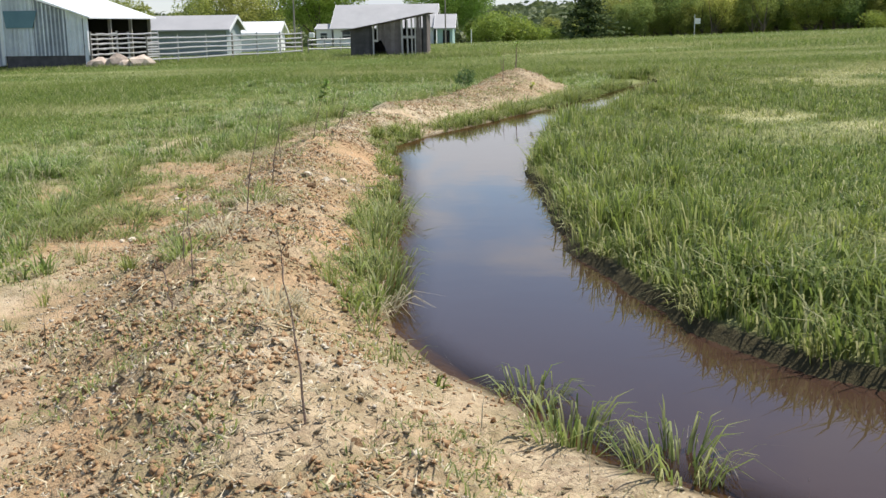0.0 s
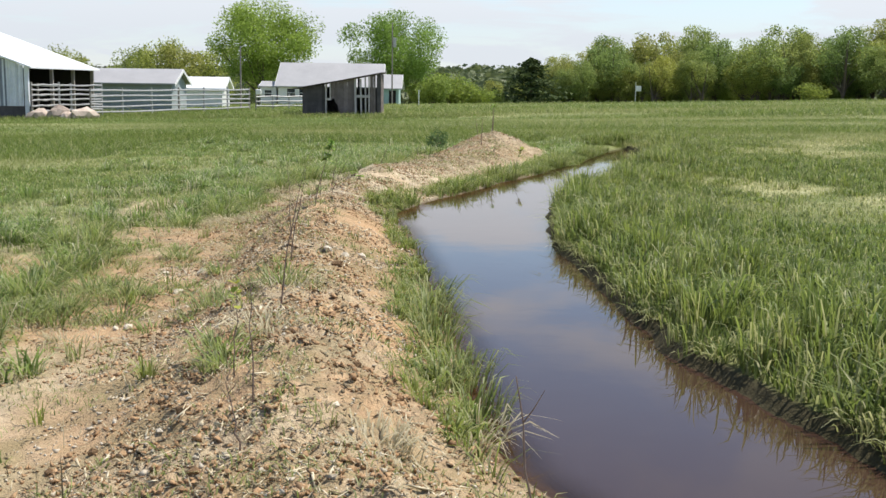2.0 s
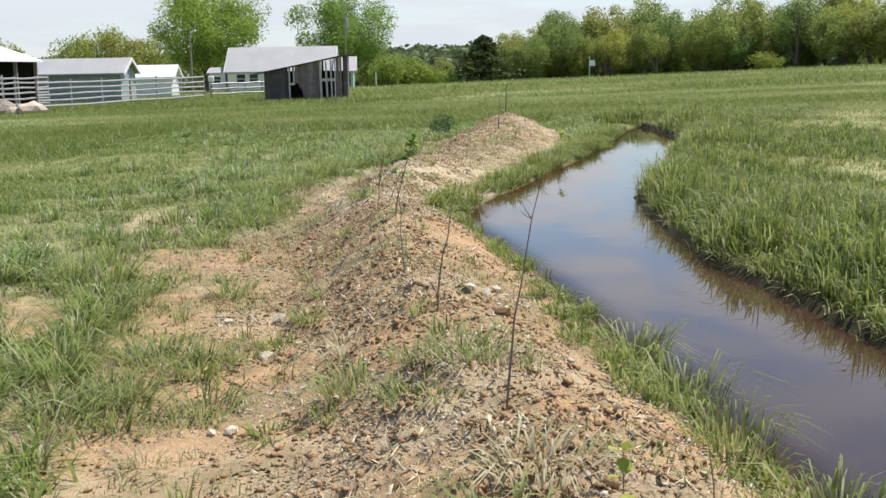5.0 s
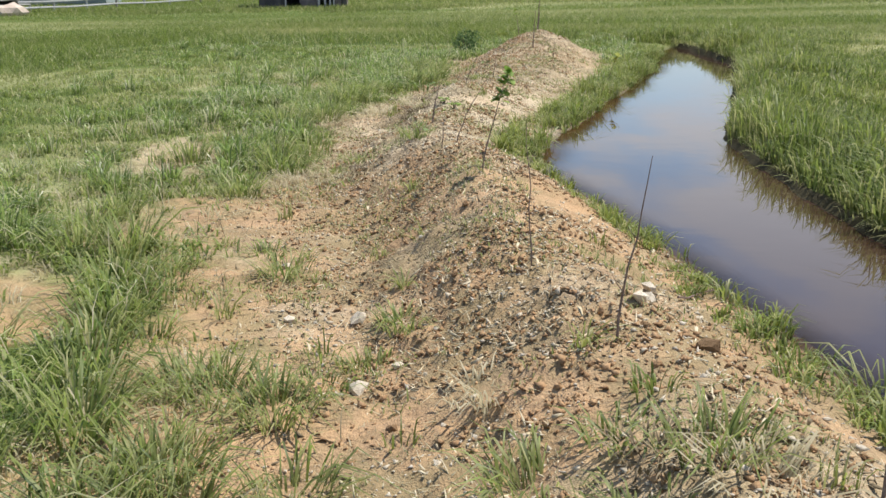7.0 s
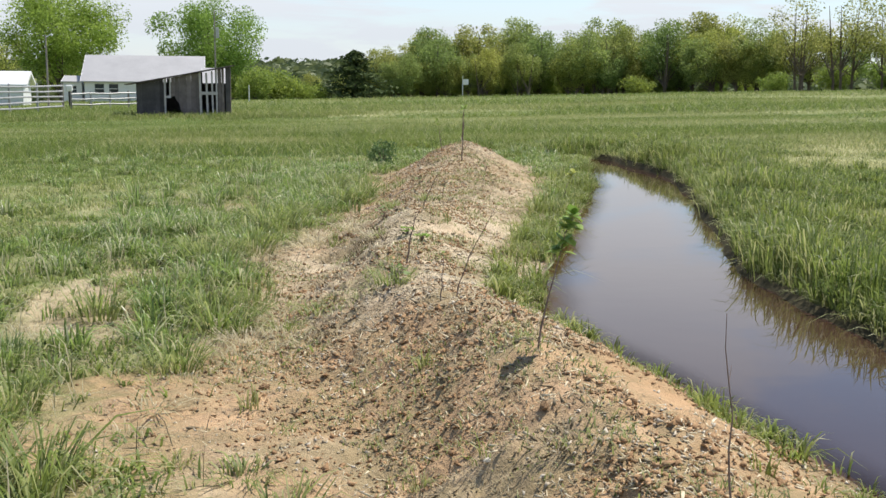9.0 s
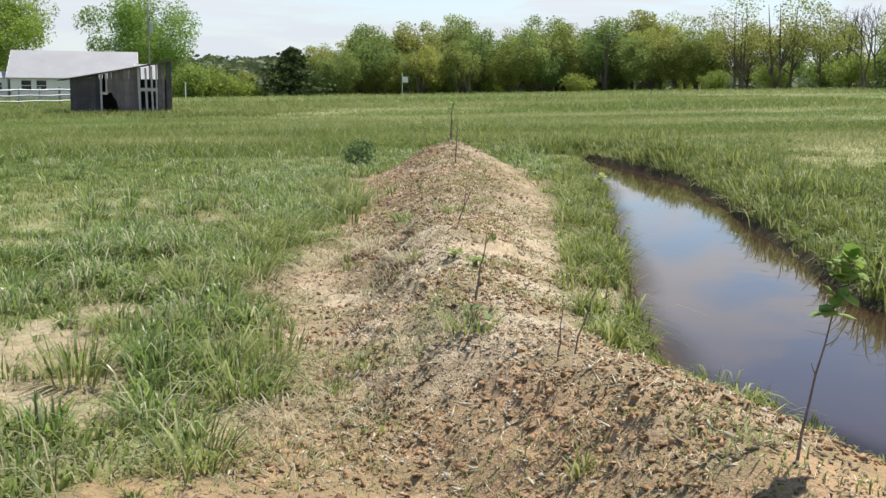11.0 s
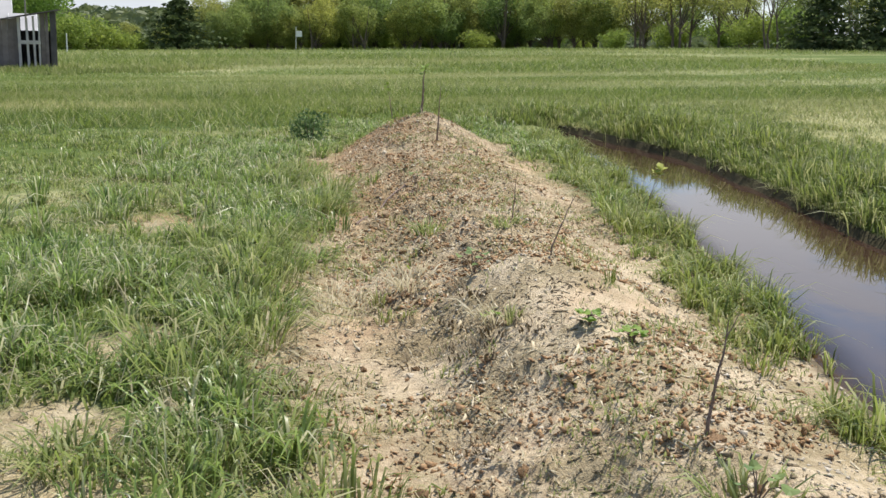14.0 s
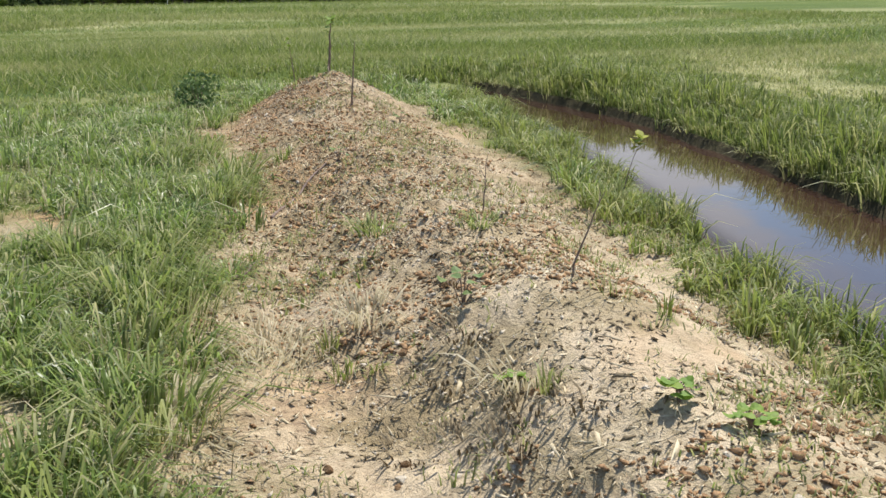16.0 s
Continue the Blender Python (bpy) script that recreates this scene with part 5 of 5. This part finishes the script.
BARE_LABEL = "thin leafless sapling whip planted in the bare earth bank"
LEAF_LABEL = "young sapling with a cluster of green leaves at its top"
sapling(-0.04, 4.41, 0.78, (-0.10, 0.05), BARE_LABEL, seed=1, thick=0.0055)
sapling(-1.13, 6.22, 0.28, (-0.06, 0.05), BARE_LABEL, seed=2, thick=0.005)
for k, (x, y, tall) in enumerate([(1.25, 5.4, 0.26), (1.5, 5.05, 0.3), (1.98, 4.75, 0.22), (1.7, 4.75, 0.2)]):
    sapling(x, y, tall, (0.08 - 0.05 * k, 0.0), "pale dry stalk standing at the water's edge", 0, bark=PALE_TWIG, thick=0.004, branches=1, seed=30 + k)
sapling(-1.32, 7.12, 0.46, (0.02, 0.0), LEAF_LABEL, 9, LEAF_YELLOW, thick=0.004, leaf_size=0.022, seed=4)
sapling(-1.17, 6.77, 0.62, (-0.02, 0.05), BARE_LABEL, seed=5, thick=0.0045)
sapling(-1.38, 9.0, 0.95, (0.16, 0.1), BARE_LABEL, seed=6, thick=0.006)
sapling(-1.57, 10.89, 0.78, (0.13, 0.05), BARE_LABEL, seed=8, thick=0.006)
sapling(-1.74, 12.14, 0.78, (-0.04, 0.05), "thin green sapling whip on the bank", seed=9, thick=0.0045, branches=1)
sapling(-1.78, 14.37, 0.71, (0.19, 0.05), LEAF_LABEL, 44, LEAF_YOUNG, seed=10, leaf_size=0.034, thick=0.006)
sapling(-1.94, 16.29, 0.34, (0.03, 0.0), BARE_LABEL, 3, LEAF_YOUNG, seed=11, thick=0.005, leaf_size=0.02)
sapling(-1.81, 16.4, 0.66, (0.32, 0.08), "leaning sapling with a small green bud at its tip", 5, LEAF_YOUNG, seed=12, leaf_size=0.018, thick=0.005)
sapling(-1.94, 17.82, 0.46, (0.08, 0.03), BARE_LABEL, seed=13, thick=0.0085)
sapling(-1.36, 20.40, 0.38, (0.16, 0.0), BARE_LABEL, seed=14, thick=0.006)
sapling(-0.81, 22.24, 0.36, (0.06, 0.05), BARE_LABEL, seed=15, thick=0.005)
sapling(1.10, 23.4, 0.50, (0.16, 0.0), "small sapling with yellow-green leaves by the water", 14, LEAF_YELLOW, seed=16, leaf_size=0.045, thick=0.005)
sapling(0.95, 29.5, 0.66, (0.03, 0.0), LEAF_LABEL, 12, LEAF_YOUNG, seed=17, leaf_size=0.05, thick=0.016)
sapling(0.62, 27.9, 0.72, (0.03, 0.0), BARE_LABEL, seed=18, thick=0.010)
sapling(0.6, 29.8, 0.55, (-0.08, 0.0), BARE_LABEL, 7, LEAF_YOUNG, seed=19, leaf_size=0.035)


def weed_bush():
    rng = np.random.default_rng(33)
    pts, mids = crown_points(rng, 0.58, 0.74, -0.16, 1000, 60)
    root = thing("weed_bush", (-0.42, 30.7, height(-0.42, 30.7)), "dark green bushy weed at the foot of the bank", "weed")
    bm = bmesh.new()
    for m in mids[:10]:
        tube(bm, [(0, 0, -0.05), (m[0] * 0.4, m[1] * 0.4, m[2] * 0.5), m], [0.008, 0.006, 0.003], 5)
    part("stem", bm, TWIG, root)
    leaves = new("foliage", leaf_mesh("foliage", pts, rng.uniform(0.5, 1.3, len(pts)) * 0.030, LEAF_WEED, 0.1, 5))
    leaves.parent = root


weed_bush()


def lump_mesh(name, mat, seed, flat):
    r = np.random.default_rng(seed)
    bm = bmesh.new()
    bmesh.ops.create_icosphere(bm, subdivisions=1, radius=1)
    for v in bm.verts:
        v.co = Vector((v.co.x, v.co.y * 0.75, v.co.z * flat)) * r.uniform(0.55, 1.25)
    me = bpy.data.meshes.new(name)
    bm.to_mesh(me)
    bm.free()
    me.materials.append(mat)
    return me


def tuft_plant(name, x, y, tall, wide, count, mat, dry, label, seed, group, bend=1.9, broad=1.3):
    """One clump of grass: blades that fan out from its root."""
    r = np.random.default_rng(seed)
    a = r.uniform(0, 2 * math.pi, count)
    rad = wide * 0.5 * np.sqrt(r.uniform(0, 1, count))
    px, py = rad * np.cos(a), rad * np.sin(a)
    out = np.stack([np.cos(a + r.normal(0, 0.4, count)), np.sin(a + r.normal(0, 0.4, count)), np.zeros(count)], -1)
    side = np.stack([-out[:, 1], out[:, 0], r.normal(0, 0.3, count)], -1) * (broad * r.uniform(0.0022, 0.0045, count))[:, None]
    h = tall * r.uniform(0.45, 1.1, count)
    reach = (h * bend * r.uniform(0.2, 1.0, count))[:, None]
    root = np.stack([px, py, np.full(count, -0.015)], -1)
    up = np.array([0, 0, 1.0])
    low, mid = root + up * (h * 0.45)[:, None] + out * reach * 0.2, root + up * (h * 0.82)[:, None] + out * reach * 0.55
    tip = root + up * (h * np.clip(1.0 - 0.25 * bend * r.uniform(0.4, 1.6, count), 0.12, 1.0))[:, None] + out * reach * 1.1
    v = np.stack([root - side, root + side, low - side, low + side, mid - side * 0.7, mid + side * 0.7, tip], 1)
    me = bpy.data.meshes.new(name)
    me.vertices.add(count * 7)
    me.vertices.foreach_set("co", v.astype(np.float32).ravel())
    k = np.arange(count) * 7
    fill_faces(me, np.concatenate([np.stack([k, k + 1, k + 3, k + 2], -1), np.stack([k + 2, k + 3, k + 5, k + 4], -1)]), np.stack([k + 4, k + 5, k + 6], -1))
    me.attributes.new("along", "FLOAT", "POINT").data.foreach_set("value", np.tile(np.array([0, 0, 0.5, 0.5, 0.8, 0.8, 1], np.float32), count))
    me.attributes.new("dry", "FLOAT", "POINT").data.foreach_set("value", np.repeat(np.clip(dry + r.normal(0, 0.2, count), 0, 1), 7).astype(np.float32))
    me.materials.append(mat)
    ob = new(name, me)
    ob.location = (x, y, height(x, y))
    return tagged(ob, label, "grass", group)


SHORE_TUFTS = [(1.45, 4.85, 0.28), (1.0, 5.15, 0.22), (0.85, 5.75, 0.2), (-1.4, 7.4, 0.18), (-0.12, 7.6, 0.24), (-1.53, 7.75, 0.2), (-0.34, 8.0, 0.2), (-0.2, 8.36, 0.28), (-0.35, 9.2, 0.26), (-1.76, 9.5, 0.18), (-2.45, 9.75, 0.12), (-0.4, 9.8, 0.3), (-2.03, 10.01, 0.27), (-2.13, 9.75, 0.1), (-1.5, 9.83, 0.26), (-1.72, 10.1, 0.13), (-3.6, 10.2, 0.34), (-3.31, 10.25, 0.32)]
BANK_TUFTS = [(-2.9, 10.4, 0.28), (-3.47, 10.55, 0.3), (-3.4, 10.6, 0.3), (-0.42, 10.8, 0.36), (-3.03, 11.17, 0.32), (-3.89, 11.3, 0.25), (-3.28, 11.39, 0.3), (-4.13, 11.46, 0.25), (-2.84, 11.47, 0.14), (-3.46, 11.56, 0.3), (-2.58, 11.71, 0.14), (-2.41, 12.14, 0.18), (-3.79, 12.24, 0.22), (-4.11, 12.53, 0.24), (-3.86, 13.31, 0.2), (-3.14, 13.53, 0.24), (-3.91, 13.66, 0.18), (-3.32, 14.1, 0.16)]
FOOT_TUFTS = [(-2.14, 17.28, 0.2), (-2.98, 17.4, 0.15), (-2.7, 17.73, 0.14), (-3.42, 17.84, 0.3), (-3.3, 18.0, 0.26), (-3.8, 18.2, 0.3), (-3.41, 18.41, 0.2), (-3.16, 18.97, 0.14), (-4.21, 19.02, 0.32), (-3.6, 19.02, 0.3), (-3.55, 19.16, 0.24), (-3.1, 19.64, 0.2), (-3.24, 19.86, 0.12), (-3.61, 19.96, 0.3), (-2.84, 21.36, 0.22), (-2.81, 21.51, 0.2), (-1.07, 21.77, 0.12), (-2.96, 22.26, 0.25), (-1.34, 22.68, 0.2), (-2.27, 22.81, 0.2), (-1.5, 24.84, 0.22)]
for k, (x, y, s) in enumerate(SHORE_TUFTS + BANK_TUFTS + FOOT_TUFTS):
    if k >= len(SHORE_TUFTS) or x < -1:
        s *= 0.68
    tuft_plant("grass_tuft", x, y, s, 0.25 + s * 0.6, 60 + int(s * 260), GRASS_LUSH, 0.28, "green grass tuft growing out of the bare soil", 500 + k, "grass tufts on the bank", 1.9 if x < -1 or k >= len(SHORE_TUFTS) else 1.1)
for k, (x, y, s) in enumerate([(-3.09, 20.6, 0.16), (-3.63, 19.73, 0.14), (-3.35, 18.53, 0.12), (-3.67, 19.44, 0.14), (-3.19, 20.29, 0.12), (-0.15, 7.2, 0.16), (-1.4, 9.6, 0.12), (-2.02, 21.2, 0.16),
                               (-3.28, 16.9, 0.12), (-3.41, 17.68, 0.14), (-1.9, 19.9, 0.12), (-1.35, 8.2, 0.12), (-2.1, 10.9, 0.1), (-0.56, 6.22, 0.12), (-0.62, 6.35, 0.1), (-2.5, 21.35, 0.14), (-2.58, 21.0, 0.12), (-2.35, 21.2, 0.1)]):
    tuft_plant("dry_grass_tuft", x, y, s, 0.4, 90, GRASS_DEAD, 0.75, "flattened tuft of pale dead grass on the bank", 560 + k, "dead grass tufts on the bank", 2.2)


rng = np.random.default_rng(77)
for k in range(44):
    y = rng.uniform(9.5, 27)
    x = np.interp(y, EDGE_Y, EDGE_X) - abs(rng.normal(0.1, 0.55))
    tuft_plant("grass_tuft", x, y, rng.uniform(0.22, 0.38), rng.uniform(0.3, 0.5), 120, GRASS_EDGE, 0.1, "arching tuft of coarse green grass beside the bank", 620 + k, "grass tufts on the bank", rng.uniform(1.0, 1.6), 1.6)
for k, (x, y, s) in enumerate([(-2.18, 19.83, 0.12), (-2.10, 19.55, 0.12), (-1.87, 20.43, 0.14), (-1.62, 9.88, 0.16), (-3.02, 11.3, 0.1), (-2.62, 17.0, 0.1), (-1.55, 21.1, 0.12), (-2.5, 18.6, 0.1), (-1.9, 13.2, 0.1), (-3.2, 19.9, 0.12), (-2.0, 19.75, 0.14), (-1.86, 19.5, 0.12), (-2.62, 16.85, 0.14), (-2.3, 20.0, 0.12), (-2.05, 20.3, 0.12)]):
    tuft_plant("withered_grass", x, y, s * 0.45, 0.36, 90, LITTER, 0.5, "dark withered grass flattened on the soil", 590 + k, "withered grass on the bank", 1.9)


def seedling(x, y, tall, count, leaf, seed, label):
    r = random.Random(seed)
    root = thing("seedling", (x, y, height(x, y)), label, "weed", "leafy weeds on the bank")
    for k in range(count):
        a, t = k * 2.4 + r.uniform(-0.3, 0.3), r.uniform(0.2, 0.9)
        tip = Vector((math.cos(a) * tall * 0.7 * t, math.sin(a) * tall * 0.7 * t, tall * (1.1 - 0.6 * t)))
        part("stem", tube(bmesh.new(), [(0, 0, -0.02), tip * 0.5 + Vector((0, 0, 0.02)), tip], [0.003, 0.0025, 0.002], 4), TWIG, root)
        s = 0.024 * r.uniform(0.6, 1.2)
        bm = bmesh.new()
        ring = [bm.verts.new((math.sin(f * 6.283) * s * (1 + 0.25 * math.cos(f * 18.8)), s + math.cos(f * 6.283) * s * 1.15, 0.25 * s * math.cos(f * 12.57))) for f in (i / 10 for i in range(10))]
        mid = bm.verts.new((0, s, -0.12 * s))
        for i in range(10):
            bm.faces.new((ring[i], ring[(i + 1) % 10], mid))
        bmesh.ops.transform(bm, matrix=Matrix.Translation(tip) @ Euler((r.uniform(-0.2, 0.4), r.uniform(-0.3, 0.3), a - 1.57)).to_matrix().to_4x4(), verts=bm.verts)
        part("leaf", bm, leaf, root)


for k, (x, y, t, c, leaf) in enumerate([(-1.72, 19.2, 0.07, 13, LEAF_YOUNG), (-1.62, 18.95, 0.08, 13, LEAF_YOUNG), (-1.75, 20.7, 0.16, 8, LEAF_WEED), (-2.11, 17.28, 0.12, 6, LEAF_WEED), (-1.94, 19.9, 0.06, 7, LEAF_YOUNG), (0.9, 27.2, 0.12, 8, LEAF_WEED), (-0.6, 25.2, 0.12, 6, LEAF_WEED)]):
    seedling(x, y, t, c, leaf, 600 + k, "small broad-leaved weed growing on the bank")


def fallen_branch(a, b, thick, seed):
    r = random.Random(seed)
    pts = []
    for k in range(9):
        f = k / 8
        x, y = a[0] + (b[0] - a[0]) * f, a[1] + (b[1] - a[1]) * f + r.uniform(-0.02, 0.02)
        pts.append((x, y, height(x, y) + 0.02))
    root = part("fallen_branch", tube(bmesh.new(), pts, [thick * (1.1 - 0.7 * k / 8) for k in range(9)], 6), TWIG)
    tagged(root, "dry brown branch lying on the bank", "branch", "fallen branches on the bank")


fallen_branch((-1.54, 24.2), (-0.5, 25.5), 0.012, 1)
fallen_branch((-2.3, 22.55), (-1.9, 23.1), 0.010, 2)
fallen_branch((-0.9, 12.3), (-0.3, 12.9), 0.006, 4)

STONES = [lump_mesh("stone", STONE, 300 + k, 0.55) for k in range(4)]
CLODS = [lump_mesh("earth_clod", CLOD, 320 + k, 0.7) for k in range(4)]
rng = np.random.default_rng(55)
made = 0
while made < 260:
    y = rng.uniform(4.0, 30)
    x = np.interp(y, RIDGE_Y, RIDGE_X) + rng.normal(-0.2, 0.75)
    z, soil, wet, d = land(np.array([x]), np.array([y]))
    if soil[0] < 0.6 or d[0] < 0.1:
        continue
    whitish = made % 5 < 3
    s = (rng.uniform(0.012, 0.030) if whitish else rng.uniform(0.018, 0.045)) * (1.5 if rng.random() < 0.06 else 1)
    ob = new("stone" if whitish else "earth_clod", (STONES if whitish else CLODS)[rng.integers(0, 4)])
    ob.matrix_world = pose(x, y, z[0] + s * 0.05, rng.uniform(-20, 20), rng.uniform(-20, 20), rng.uniform(0, 360)) @ Matrix.Scale(s, 4)
    tagged(ob, "small pale stone lying on the bare soil" if whitish else "brown clod of earth lying on the bank", "stone" if whitish else "clod", "stones on the bank" if whitish else "clods on the bank")
    made += 1
for k, (x, y, s) in enumerate([(-3.15, 13.74, 0.05), (-2.65, 12.39, 0.07), (-1.08, 12.24, 0.055), (-2.47, 19.8, 0.035), (-0.58, 19.64, 0.035), (-0.12, 27.88, 0.06), (-2.65, 11.4, 0.06), (-2.46, 11.66, 0.04), (-3.05, 12.54, 0.05), (-1.19, 11.8, 0.06), (-1.33, 11.48, 0.05), (-0.93, 11.82, 0.045), (-2.67, 9.92, 0.05), (-2.78, 9.96, 0.04)]):
    ob = new("stone", STONES[k % 4])
    ob.matrix_world = pose(x, y, height(x, y) + s * 0.3, 10, 0, 50 * k) @ Matrix.Scale(s, 4)
    tagged(ob, "pale flat stone lying on the bare soil", "stone", "stones on the bank")


def rubble(name, count, sizes, mat, label, seed, long=1.0):
    """Loose crumbs, one island each, joined."""
    rng = np.random.default_rng(seed)
    y = rng.uniform(3.2, 31, count * 4)
    x = np.interp(y, RIDGE_Y, RIDGE_X) + rng.normal(-0.2, 0.8, count * 4)
    z, soil, wet, d = land(x, y)
    ok = (soil > 0.5) & (d > 0.04) & (fbm(x, y, 0.6, 3, seed) - 0.06 * pan(x, y) > 0.42)
    x, y, z = x[ok][:count], y[ok][:count], z[ok][:count]
    n = len(x)
    s = rng.uniform(*sizes, n) * (0.7 + rng.random(n) ** 4)
    base = np.array([[1, 0, 0], [-0.5, 0.8, 0], [-0.5, -0.8, 0], [0.1, 0.1, 0.5 if long < 2 else 0.3]])
    base = base[None] * rng.uniform(0.6, 1.3, (n, 4, 1)) * np.array([long, 1 / long, 1 / math.sqrt(long)])
    q = rng.normal(size=(n, 4)) * np.array([1, 0.35, 0.35, 1])
    q /= np.linalg.norm(q, axis=1)[:, None]
    w, i, j, k = q.T
    turn = np.stack([1 - 2 * (j * j + k * k), 2 * (i * j - k * w), 2 * (i * k + j * w), 2 * (i * j + k * w), 1 - 2 * (i * i + k * k), 2 * (j * k - i * w), 2 * (i * k - j * w), 2 * (j * k + i * w), 1 - 2 * (i * i + j * j)], -1).reshape(n, 3, 3)
    v = np.einsum("nab,ncb->nca", turn, base) * s[:, None, None] + np.stack([x, y, z + s * 0.12], -1)[:, None, :]
    me = bpy.data.meshes.new(name)
    me.vertices.add(n * 4)
    me.vertices.foreach_set("co", v.astype(np.float32).ravel())
    i = np.arange(n) * 4
    tri = np.concatenate([np.stack([i, i + 1, i + 3], -1), np.stack([i + 1, i + 2, i + 3], -1), np.stack([i + 2, i, i + 3], -1), np.stack([i, i + 2, i + 1], -1)])
    fill_faces(me, np.zeros((0, 4), int), tri)
    me.materials.append(mat)
    tagged(new(name, me), label, "debris", kind="stuff")


rubble("soil_crumbs", 34000, (0.008, 0.028), CLOD, "loose crumbs of brown soil over the bank", 401)
rubble("gravel", 17000, (0.006, 0.020), STONE, "scattered pale gravel over the bank", 402)
rubble("straw_bits", 24000, (0.008, 0.022), STRAW, "dry straw and dead grass scraps on the bank", 403, 2.6)
rubble("dead_leaf_bits", 24000, (0.008, 0.021), LITTER, "curled brown scraps of dead weeds on the bank", 404, 1.7)
